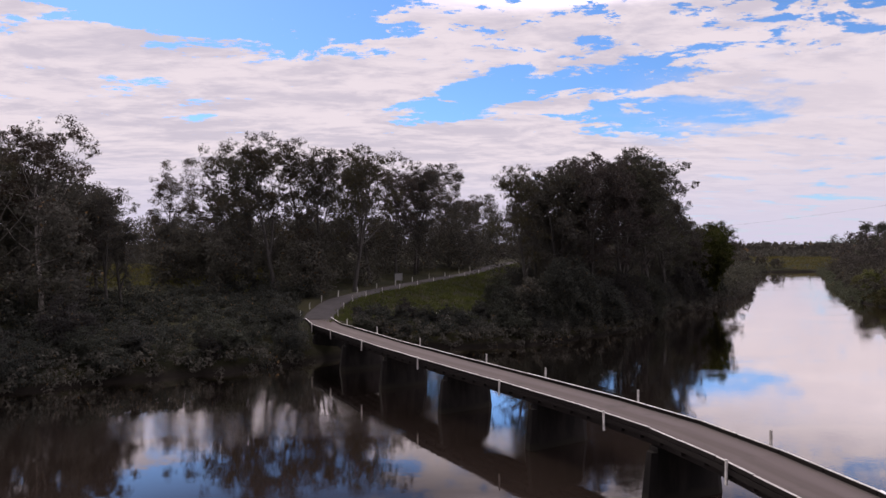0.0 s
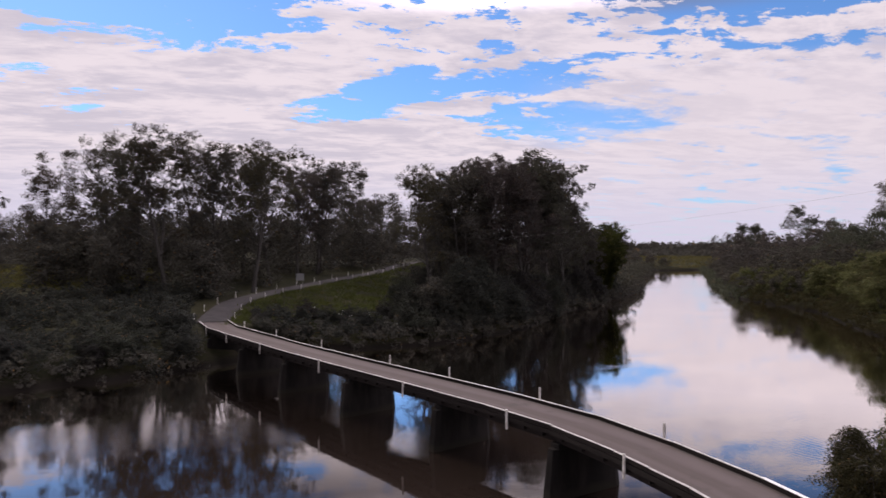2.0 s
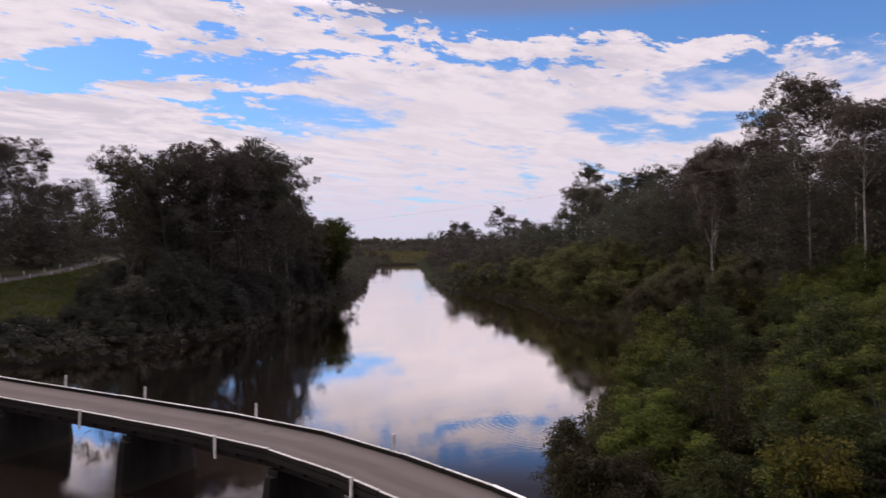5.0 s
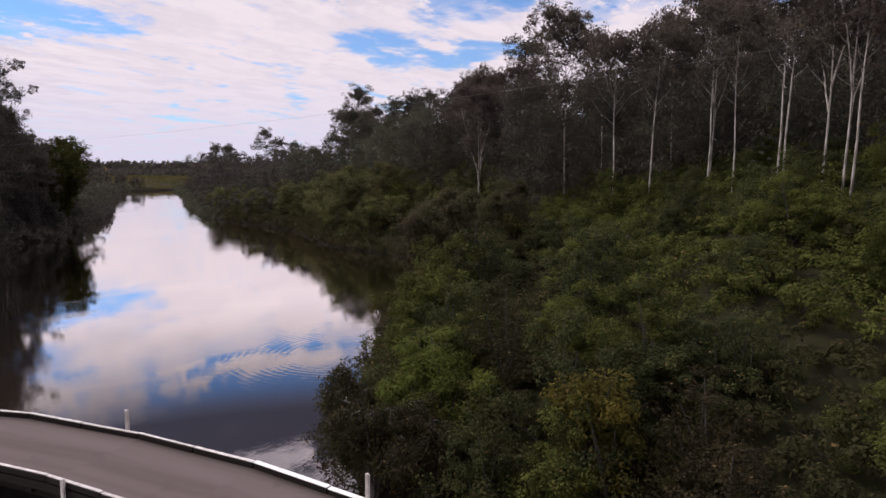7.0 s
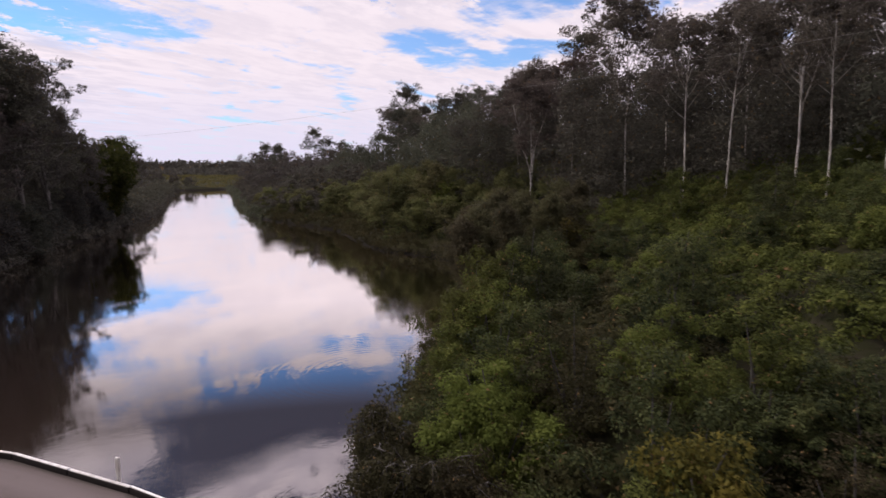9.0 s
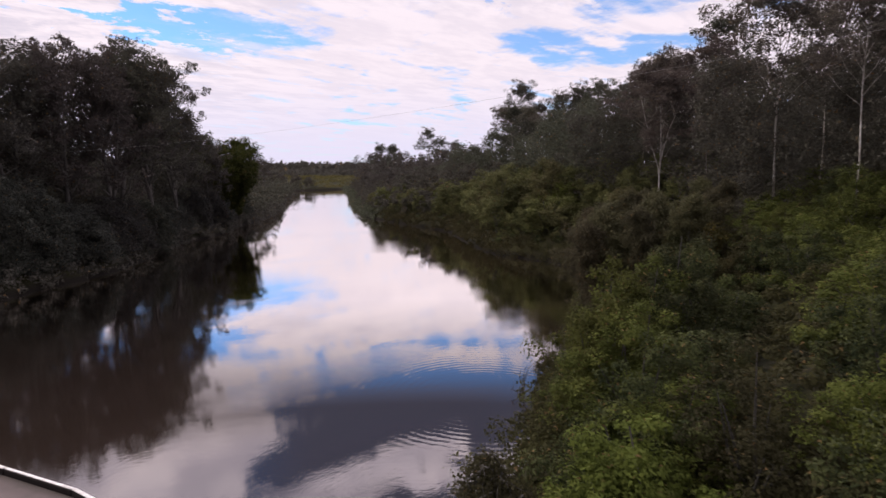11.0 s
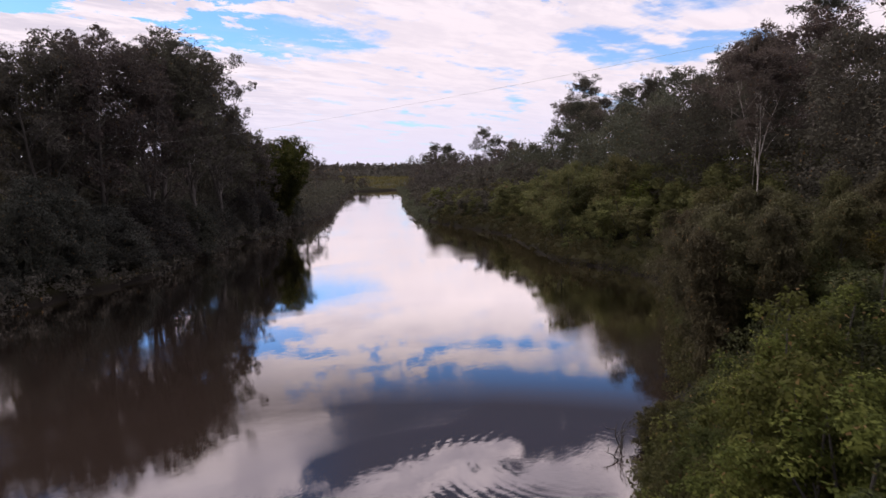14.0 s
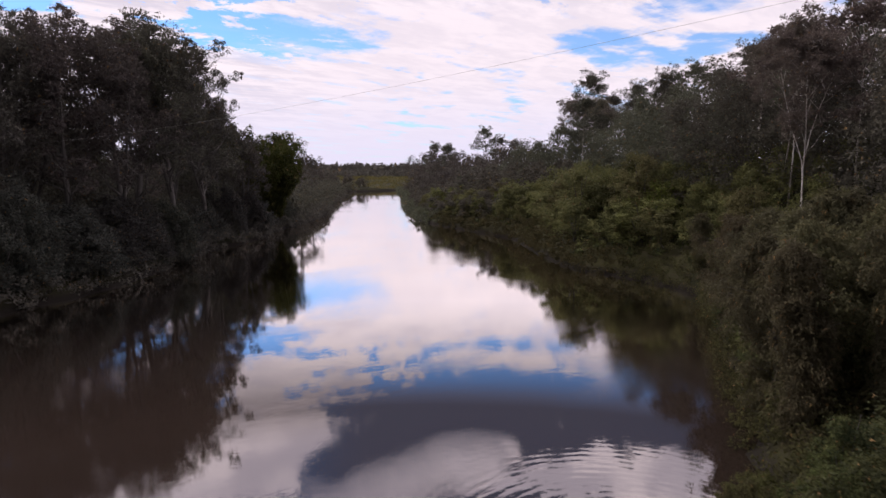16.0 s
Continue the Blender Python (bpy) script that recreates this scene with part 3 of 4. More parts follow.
for i in (0, len(centre) - 1):
    c, side = centre[i], across(i)
    top = c + Vector((0, 0, -0.3))
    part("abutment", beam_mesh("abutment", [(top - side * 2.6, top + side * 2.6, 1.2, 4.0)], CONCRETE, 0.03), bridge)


# ---- plants ----
def tube(vs, fs, pts, radii, n=6):
    at = len(vs)
    for i, (p, r) in enumerate(zip(pts, radii)):
        d = (pts[min(i + 1, len(pts) - 1)] - pts[max(i - 1, 0)]).normalized()
        x = d.orthogonal().normalized()
        y = d.cross(x)
        for j in range(n):
            a = math.tau * j / n
            vs.append(p + (x * math.cos(a) + y * math.sin(a)) * r)
    for i in range(len(pts) - 1):
        for j in range(n):
            k = at + i * n
            fs.append((k + j, k + (j + 1) % n, k + n + (j + 1) % n, k + n + j))


def leaves(rng, centres, radii, count, size, droop=0.3, flat=0.75, slim=0.34, face=0.0):
    """Leaf blades (3-cornered) scattered in clumps: an array of corners and one of faces. face: how far they turn up to the sky."""
    c = np.repeat(np.asarray(centres, float), count, 0)
    r = np.repeat(np.asarray(radii, float), count)[:, None]
    n = len(c)
    g = rng.normal(size=(n, 3))
    g /= np.linalg.norm(g, axis=1)[:, None] + 1e-9
    g *= rng.uniform(0.15, 1.0, (n, 1)) ** 0.55
    g[:, 2] *= flat
    p = c + g * r
    up = 0.7 * rng.normal(size=(n, 3)) + (0.35 + 1.6 * face) * (np.array([0, 0, 0.7]) + 1.3 * g)
    up /= np.linalg.norm(up, axis=1)[:, None] + 1e-9
    d = rng.normal(size=(n, 3)) + 0.7 * g
    d[:, 2] -= droop * 1.5
    d -= (d * up).sum(1)[:, None] * up
    d /= np.linalg.norm(d, axis=1)[:, None] + 1e-9
    s = np.cross(d, up)
    k = size * rng.uniform(0.6, 1.35, (n, 1))
    v = np.stack([p + s * k * slim, p - s * k * slim, p + d * k], 1).reshape(-1, 3)
    return v, np.arange(3 * n).reshape(n, 3)


def wander(rng, start, direction, length, steps, bend=0.18, lift=0.0):
    pts, d = [Vector(start)], Vector(direction).normalized()
    for _ in range(steps):
        d = (d + Vector(rng.normal(size=3)) * bend + Vector((0, 0, lift))).normalized()
        pts.append(pts[-1] + d * length / steps)
    return pts


def gum_tree(seed, tall, crown_from=0.45, limbs=13, reach=0.24, clump=1.3, count=10, leaf=0.26, bark=None, foliage=None, fork=0.0, clumps=3, thick=0.016, name="gum_tree", dome=False, sprays=12, stems=2, bend=0.045):
    """A tall open tree: one or more stems, limbs that rise outwards, at their ends rounded clumps of leafy sprays with sky between them."""
    rng = np.random.RandomState(seed)
    vs, fs, bvs, bfs, centres, radii = [], [], [], [], [], []
    r0 = tall * thick
    lean = rng.normal(size=2) * 0.03
    main = wander(rng, (0, 0, -0.6), (lean[0], lean[1], 1), tall * (0.74 if dome else 0.88), 9, bend, 0.03)
    shafts = [(main, r0)]
    if fork:
        a = rng.uniform(0, math.tau)
        for j in range(stems - 1):
            k = (2 if bark is DARK_BARK else 4) + rng.randint(2)
            a += math.tau / max(2, stems - 1) + rng.uniform(-0.5, 0.5)
            shafts.append((wander(rng, main[k], (fork * math.cos(a), fork * math.sin(a), 1), tall * (0.86 - k * 0.1) * rng.uniform(0.85, 1.0), 7, 0.06, 0.04), r0 * 0.62))
    for pts, r in shafts:
        n = len(pts)
        tube(vs, fs, pts, [r * (1.25 if i == 0 else 1) * (1 - 0.80 * i / (n - 1)) for i in range(n)], 8)
        own_limbs = limbs if r == r0 else max(4, limbs // (1 + len(shafts) // 2))
        for j in range(own_limbs):
            f = min(0.985, crown_from + (1.0 - crown_from) * ((j + rng.uniform(0, 0.9)) / own_limbs) ** 0.85)
            x = f * (n - 1)
            p = pts[int(x)].lerp(pts[min(int(x) + 1, n - 1)], x - int(x))
            u = max(0.0, (f - crown_from) / (1 - crown_from))
            a = j * 2.4 + rng.uniform(-0.6, 0.6)
            steep = 0.5 + 0.9 * u + rng.uniform(-0.15, 0.25)
            long = tall * reach * (1.1 - 0.6 * u ** 1.5) * rng.uniform(0.6, 1.2)
            if dome:
                long = tall * reach * (0.85 + 0.45 * math.sin(math.pi * min(1.0, u * 0.9 + 0.1))) * rng.uniform(0.65, 1.15)
                steep = 0.6 + 1.6 * u + rng.uniform(-0.2, 0.2)
            limb = wander(rng, p, (math.cos(a), math.sin(a), steep), long, 4, 0.16, 0.05)
            rl = r * (1 - 0.8 * f) * 0.40 + 0.018
            tube(bvs, bfs, limb, [rl * (1 - 0.2 * i) for i in range(5)], 5)
            for q in range(clumps):
                start = limb[2 + q % 3] if q else limb[-1]
                b = rng.uniform(0, math.tau)
                twig = wander(rng, start, (math.cos(b), math.sin(b), rng.uniform(0.2, 1.0)), long * rng.uniform(0.18, 0.42), 3, 0.22, 0.03)
                tube(bvs, bfs, twig, [rl * 0.45, rl * 0.35, rl * 0.25, rl * 0.15], 3)
                size = clump * rng.uniform(0.55, 1.3)
                for _ in range(sprays):
                    g = Vector(rng.normal(size=3)).normalized()
                    g = Vector((g.x, g.y, 0.75 * g.z + 0.18)) * rng.uniform(0.55, 1.0)
                    spot = twig[-1] + g * size
                    tube(bvs, bfs, [twig[2], spot], [rl * 0.16 + 0.004, 0.004], 3)
                    centres.append(spot)
                    radii.append(size * rng.uniform(0.26, 0.42))
    tree = tagged(new(name), category="tree")
    part("trunk", mesh_from("trunk", vs, fs, bark, True), tree)
    part("limb_work", mesh_from("limb_work", bvs, bfs, LIMB_BARK if bark is PALE_BARK else bark, True), tree)
    lv, lf = leaves(rng, centres, radii, count, leaf, 0.5)
    part("crown", mesh_from("crown", lv, lf, foliage), tree)
    return tree


def shrub(seed, wide, tall, clumps=90, count=60, leaf=0.26, foliage=None, clump=0.8, name="shrub", droop=0.2):
    """A bush that is leafy to the ground: stems, sprays that stand out of an uneven dome, dark gaps between them."""
    rng = np.random.RandomState(seed)
    vs, fs, centres, radii = [], [], [], []
    lobes = []
    for j in range(8):
        a, q = rng.uniform(0, math.tau), math.sqrt(rng.uniform(0, 1))
        lobes.append((wide * 0.72 * q * math.cos(a), wide * 0.72 * q * math.sin(a), tall * rng.uniform(0.55, 1.0) * (1.0 - 0.45 * q * q), wide * rng.uniform(0.34, 0.58)))
    for j in range(clumps):
        x, y, top, r = lobes[j % 8]
        g = Vector(rng.normal(size=3)).normalized() * rng.uniform(0.7, 1.05)
        z = top - r * 0.8 + g.z * r * 0.9
        if rng.uniform() < 0.3:
            z *= rng.uniform(0.1, 0.9)
        centres.append((x + g.x * r, y + g.y * r, max(0.15, z)))
        radii.append(clump * rng.uniform(0.45, 1.25))
    for x, y, top, r in lobes:
        base = Vector((rng.normal() * 0.25, rng.normal() * 0.25, -0.5))
        tip = Vector((x, y, top - r * 0.3))
        tube(vs, fs, [base, base.lerp(tip, 0.5) + Vector((rng.normal() * 0.2, rng.normal() * 0.2, 0)), tip], [0.08, 0.05, 0.015], 5)
    bush = tagged(new(name), category="shrub")
    part("stem", mesh_from("stem", vs, fs, DARK_BARK, True), bush)
    lv, lf = leaves(rng, centres, radii, count, leaf, droop, 0.7, 0.32, 0.8)
    part("foliage", mesh_from("foliage", lv, lf, foliage), bush)
    return bush


def top_of(ob):
    return max(np.percentile([v.co.z for v in c.data.vertices], 99.7) for c in ob.children)


def set_out(proto, places, label, group="", tops=False):
    """Stands copies of a plant at (x, y, scale, turn), the prototype itself at the first place. tops: the third number is the level of the treetop."""
    tagged(proto, label, group=group)
    zs = height([(x, y) for x, y, *_ in places])
    own_top = top_of(proto)
    for n, ((x, y, s, turn), z) in enumerate(zip(places, zs)):
        z = max(z, -0.3)
        if tops:
            s, tall = (s - z) / own_top, 1.0
        else:
            tall = 0.9 + 0.2 * math.sin(7 * x + y)
        m = Matrix.Translation((x, y, z - 0.05)) @ Matrix.Rotation(turn, 4, "Z") @ Matrix.Diagonal((s, s, s * tall, 1))
        if n:
            copy_thing(proto, m)
        else:
            first = m
    proto.matrix_basis = first


def turns(places, seed):
    rng = random.Random(seed)
    return [(x, y, s, rng.uniform(0, math.tau)) for x, y, s in places]


def scatter(box, spacing, seed, keep):
    """Jittered places over a box of the plan, kept where keep(points) holds."""
    rng = np.random.RandomState(seed)
    x0, y0, x1, y1 = box
    gx, gy = np.meshgrid(np.arange(x0, x1, spacing), np.arange(y0, y1, spacing))
    p = np.stack([gx.ravel(), gy.ravel()], 1)
    p = p + rng.uniform(-0.42, 0.42, p.shape) * spacing
    p = p[keep(p)]
    rng.shuffle(p)
    return p


def dry(p):
    return ~within(p, LEFT + RIGHT)


def off_road(p, gap=4.2):
    return (away(p, ROAD_LINE_2) > gap) & (away(p, CENTRE) > 3.6) & (away(p, [(v[0], v[1]) for v in SOUTH_ROAD]) > gap)


def right_side(p):
    return away(p, RIGHT) < away(p, LEFT)


def sized(p, lo, hi, seed):
    rng = random.Random(seed)
    return [(float(x), float(y), rng.uniform(lo, hi)) for x, y in p]


def sight(p):
    """The bearing of plan points from the west end of the view, in degrees east of north."""
    return np.degrees(np.arctan2(p[:, 0] - 3.5, p[:, 1] - 1.8))


# trees of the bank beyond the bridge; scale 1 is about 25 m
gum_a = gum_tree(11, 27, 0.36, 18, 0.25, 1.35, 11, 0.25, DARK_BARK, GUM_LEAF, 0.35, 3, dome=True, sprays=15)
gum_b = gum_tree(12, 27, 0.42, 16, 0.27, 1.4, 11, 0.25, PALE_BARK, GUM_LEAF, 0.35, 3, dome=True, sprays=15)
gum_c = gum_tree(13, 27, 0.30, 20, 0.24, 1.35, 11, 0.25, DARK_BARK, DARK_LEAF, 0.3, 4, dome=True, sprays=15)
thin = gum_tree(14, 22, 0.26, 15, 0.36, 1.2, 14, 0.24, DARK_BARK, GUM_LEAF, 0.45, 3, sprays=11, bend=0.08)
dense = gum_tree(15, 27, 0.22, 22, 0.26, 1.35, 11, 0.26, DARK_BARK, DARK_LEAF, 0.35, 4, name="river_tree", sprays=15)

set_out(gum_b, turns([(-42, 95.3, 32.2), (-49, 86, 32), (-47, 93, 30)], 1), "gum tree with pale bark and an open grey-green crown", "gums on the far bank", True)
set_out(gum_a, turns([(-27.7, 141, 35.1), (25, 196, 39), (56, 215, 33), (36, 232, 33), (-54, 84, 33), (-15.2, 125, 35.3), (2, 147, 34.2), (-1, 131.5, 34.7), (-10.5, 131, 35.6), (30, 113, 28.5), (46, 128, 32), (60, 139, 33), (-43, 150, 31), (-62, 96, 35)], 2), "tall gum tree with a clumped open crown", "gums on the far bank", True)
set_out(gum_c, turns([(-39.8, 108, 24), (-36.5, 103, 23), (-50, 96, 29), (-8.7, 138, 34.4), (13, 166.5, 35.4), (8, 158, 33.5), (33, 121, 28.5), (52, 126, 33), (58, 128, 33.6), (65, 135.5, 30.5), (54, 132, 32), (-21, 134, 33), (-4, 152, 33), (-46, 118, 24), (14, 172, 34.5)], 3), "dark-leaved gum tree with crowded limbs", "gums on the far bank", True)
set_out(thin, turns([(-34, 156, 29), (-30, 161, 28), (-39, 160, 26), (129, 222, 18), (120, 213, 18)], 4), "slender tree with sparse foliage and crooked limbs", "gums on the far bank", True)
set_out(dense, turns([(36, 114, 29.5), (43, 117.5, 31.4), (49.5, 120, 31.2), (80, 172, 22), (84, 180, 20.5), (76, 165, 24), (72, 158, 26), (66, 152, 28), (89, 180, 18.5), (70, 143.5, 25), (40, 122, 29.5), (77, 150, 20), (-47, 100, 30), (-56, 100, 31), (-40, 103, 23.5), (-60, 88, 31), (-35.5, 106, 20)], 5), "dense dark tree leafy almost to the ground", "gums on the far bank", True)

# tall pale-trunked gums of the wooded bank; scale 1 is about 23 m
slim_a = gum_tree(21, 24, 0.58, 15, 0.17, 1.25, 15, 0.23, PALE_BARK, GREY_GUM_LEAF, 0.0, 3, thick=0.0050, dome=True, sprays=12, bend=0.02)
slim_b = gum_tree(22, 24, 0.50, 14, 0.15, 1.25, 15, 0.23, PALE_BARK, GREY_GUM_LEAF, 0.20, 3, thick=0.0050, dome=True, sprays=12, bend=0.02, stems=3)
slim_c = gum_tree(23, 24, 0.42, 18, 0.20, 1.45, 17, 0.24, PALE_BARK, SHADE_LEAF, 0.0, 3, thick=0.0050, dome=True, sprays=13, bend=0.03)
near_a = [(73, 30, 27.7), (72.3, 26.3, 28), (72.2, 21.1, 30.5), (64, 14.3, 30), (65.2, 14.9, 31), (68.5, 18.4, 28), (56.2, 10, 28), (99, 40, 32), (110, 58, 32)]
near_b = [(90.5, 41.8, 34.9), (96.5, 58, 27.0), (60.7, 11.7, 30), (57.4, 10.5, 29), (107.2, 64, 30.7), (93, 29, 33), (78, 22, 31), (120, 74, 31)]
near_c = [(127, 65, 39.7), (114.4, 67.8, 31.2), (149.6, 90.2, 37.1), (196, 161.5, 43.5), (177, 132.7, 36.3), (170.6, 119.7, 34.7), (183, 146, 35), (136, 92, 32), (144, 104, 33), (209, 257.7, 25), (288, 310, 37.7), (263, 261, 28), (240, 285, 26), (228, 236, 28), (252, 300, 26)]
behind = sized(scatter((60, -20, 215, 170), 11.0, 71, lambda p: dry(p) & right_side(p) & (away(p, RIGHT) > 30 + 8 * (p[:, 1] < 35)) & (away(p, RIGHT) < 62)), 29, 35, 72)[:26]
set_out(slim_a, turns(near_a + behind[0::3], 8), "tall slender gum tree with a smooth whitish trunk", "gums on the wooded bank", True)
set_out(slim_b, turns(near_b + behind[1::3], 9), "forked gum tree with pale stems and an open crown", "gums on the wooded bank", True)
set_out(slim_c, turns(near_c + behind[2::3], 10), "gum tree with a pale trunk and dark crown", "gums on the wooded bank", True)

# shrubs of the near wooded bank, thickest at the water
bush_a = shrub(31, 3.3, 6.4, 140, 136, 0.12, SHRUB_LEAF, 0.62)
bush_b = shrub(32, 3.5, 5.6, 140, 136, 0.12, SHRUB_LEAF, 0.66)
bush_c = shrub(33, 2.9, 5.8, 134, 136, 0.12, BRIGHT_LEAF, 0.6)
bush_d = shrub(34, 2.6, 5.8, 170, 50, 0.12, RUSTY_LEAF, 0.6)
shore = scatter((14, -3, 86, 62), 3.9, 81, lambda p: dry(p) & right_side(p) & off_road(p, 4.6) & (away(p, RIGHT) < 9) & (away(p, RIGHT) > 0.7))
slope = scatter((18, -3, 90, 62), 6.0, 82, lambda p: dry(p) & right_side(p) & off_road(p, 4.6) & (away(p, RIGHT) >= 9) & (away(p, RIGHT) < 36))
near = sized(shore, 0.7, 1.1, 83) + sized(slope, 0.5, 0.95, 84)
bright = [p for i, p in enumerate(near) if (i % 4 == 2 or i % 8 == 3) and not (p[0] > 53 and away(np.array([p[:2]]), RIGHT)[0] < 13)]
set_out(bush_a, turns([(47.5, 33.2, 0.9), (51, 35.4, 0.9), (45.6, 35.0, 0.55), (48.8, 36.6, 0.6), (51.6, 38.0, 0.6)] + near[0::4], 51), "dense green shrub on the sloping bank", "bank shrubs")
set_out(bush_b, turns(near[1::4], 52), "spreading dark green shrub on the sloping bank", "bank shrubs")
set_out(bush_c, turns([(44.6, 31.4, 0.85), (41.6, 31.2, 1.15), (39.5, 28.6, 1.1), (36.5, 25.5, 0.9)] + bright, 53), "bright green shrub on the sloping bank", "bank shrubs")
set_out(bush_d, turns([p for i, p in enumerate(near) if i % 8 == 7], 54), "brownish shrub with thin foliage by the water", "bank shrubs")

russet = shrub(37, 0.9, 4.6, 70, 70, 0.10, YELLOW_LEAF, 0.4)
set_out(russet, turns([(31.0, 16.9, 7.3), (62.1, 37.1, 10.4)], 57), "shrub with yellowing leaves among green ones", "bank shrubs", True)


FRESH_LEAF = leaf_material("fresh_leaf", (0.037, 0.048, 0.013), (0.066, 0.082, 0.019), (0.115, 0.128, 0.031), 0.42)
fresh = shrub(42, 2.2, 5.2, 150, 136, 0.11, FRESH_LEAF, 0.5)
set_out(fresh, turns([(32.4, 24.9, 1.3), (33.9, 26.4, 1.1)], 61), "fresh light-green bush among darker shrubs", "bank shrubs")


def drooping_tree(seed, label):
    """Thin limbs that arch out over the water, with hanging twigs and sparse leaves."""
    rng = np.random.RandomState(seed)
    vs, fs, centres, radii = [], [], [], []
    for j in range(13):
        a = math.pi * (0.45 + 0.95 * j / 12) + rng.uniform(-0.15, 0.15)
        d = Vector((math.cos(a), math.sin(a), 0))
        h, long = rng.uniform(3.0, 5.0), rng.uniform(1.0, 2.5)
        pts = [Vector((0, 0, -0.4)) + d * 0.2]
        for i in range(1, 9):
            t = i / 8
            pts.append(d * long * t ** 1.2 + Vector((rng.normal() * 0.12, rng.normal() * 0.12, h * math.sin(t * 2.3) * 0.95)))
        tube(vs, fs, pts, [0.085 * (1 - 0.11 * i) for i in range(9)], 5)
        for i in range(3, 9):
            for _ in range(3):
                twig = wander(rng, pts[i], (rng.normal() * 0.7, rng.normal() * 0.7, -0.5), rng.uniform(0.5, 1.3), 3, 0.25, -0.12)
                tube(vs, fs, twig, [0.018, 0.014, 0.01, 0.005], 4)
                centres += [twig[1], twig[2], twig[3]]
                radii += [0.36, 0.42, 0.34]
    tree = tagged(new("drooping_tree"), label, "tree")
    part("limb_work", mesh_from("limb_work", vs, fs, DARK_BARK, True), tree)
    lv, lf = leaves(rng, centres, radii, 34, 0.12, 0.9, 0.9, 0.3, 0.2)
    part("foliage", mesh_from("foliage", lv, lf, RUSTY_LEAF), tree)
    return tree


for k, (x, y, turn, s) in enumerate(((30.4, 26.3, 0.0, 0.95), (32.2, 28.5, -0.3, 0.9), (30.2, 23.4, 0.3, 0.85))):
    drooping_tree(150 + k, "thin drooping tree with bare limbs arching over the water").matrix_basis = Matrix.Translation((x, y, float(height([(x, y)])[0]))) @ Matrix.Rotation(turn, 4, "Z") @ Matrix.Diagonal((s, s, s, 1))

def she_oak(seed, tall, wide):
    """A narrow tree, leafy to the ground: a straight stem, short rising limbs, fine hanging needles in sprays."""
    rng = np.random.RandomState(seed)
    vs, fs, centres, radii = [], [], [], []
    main = wander(rng, (0, 0, -0.6), (rng.normal() * 0.05, rng.normal() * 0.05, 1), tall * 0.96, 9, 0.05, 0.03)
    tube(vs, fs, main, [0.13 * (1 - 0.09 * i) for i in range(10)], 7)
    for j in range(64):
        f = 0.06 + 0.93 * (j + rng.uniform()) / 64
        x = f * 9
        p = main[int(x)].lerp(main[min(int(x) + 1, 9)], x - int(x))
        a = j * 2.4 + rng.uniform(-0.5, 0.5)
        long = wide * (0.75 + 0.35 * math.sin(5.0 * f + seed)) * min(1.0, 2.6 * (1.04 - f)) * rng.uniform(0.55, 1.15)
        limb = wander(rng, p, (math.cos(a), math.sin(a), 0.75), long * 1.15, 4, 0.14, -0.06)
        tube(vs, fs, limb, [0.035, 0.028, 0.02, 0.014, 0.006], 4)
        for q in range(2, 5):
            for _ in range(3):
                centres.append(limb[q] + Vector(rng.normal(size=3)) * 0.28)
                radii.append(rng.uniform(0.28, 0.55))
    tree = tagged(new("she_oak"), category="tree")
    part("trunk", mesh_from("trunk", vs, fs, DARK_BARK, True), tree)
    lv, lf = leaves(rng, centres, radii, 46, 0.27, 1.3, 1.0, 0.12, 0.1)
    part("foliage", mesh_from("foliage", lv, lf, NEEDLE_LEAF), tree)
    return tree


oak_places = [(56.2, 41.0, 10.0), (58.2, 42.2, 10.8), (60.6, 44.0, 9.8), (63.5, 45.9, 10.8), (68.5, 48.6, 10.6), (73.5, 52.0, 9.8), (57.6, 38.0, 11.2), (61.4, 40.0, 11.9), (63.8, 42.6, 12.0), (69.5, 45.0, 11.6), (75.0, 48.8, 10.8),
              (80, 55, 9.4), (86, 59, 9.0), (60.5, 36.4, 12.0), (66.5, 42.0, 12.0), (72.5, 45.2, 11.8), (78, 50.2, 10.4), (84, 54.5, 9.8), (90, 62, 8.6), (94, 67, 8.4), (65.5, 37.8, 13.0), (70.5, 41.0, 13.0)]
for k in range(3):
    set_out(she_oak(160 + k, 11.0, 2.1 + 0.35 * k), turns(oak_places[k::3], 58 + k), "narrow drooping she-oak rising straight from the water's edge", "she-oaks on the bank", True)
fringe = [(48.4, 38.8, 0.5), (50.2, 40.0, 0.55), (46.2, 37.4, 0.5), (44.0, 36.0, 0.55), (52.4, 40.6, 0.6), (51.5, 36.2, 0.55), (54.0, 38.6, 0.45), (66.0, 46.6, 0.6), (71, 50.2, 0.6), (77, 54.2, 0.6), (83, 58.4, 0.6), (56, 34, 0.8), (59.5, 33.0, 0.8), (88, 61.5, 0.7)]
set_out(shrub(38, 2.6, 6.4, 180, 90, 0.15, OLIVE_LEAF, 0.6), turns(fringe, 59), "olive-green bush at the foot of the she-oaks", "bank shrubs")

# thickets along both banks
wide_b = shrub(36, 3.2, 5.8, 110, 90, 0.19, SHADED_BUSH_LEAF, 0.85)
far_shore = scatter((60, 66, 150, 190), 4.4, 85, lambda p: dry(p) & right_side(p) & (away(p, RIGHT) < 16) & (away(p, RIGHT) > 3.4) & (away(p, RIGHT[:1] + RIGHT[4:12]) < 20))
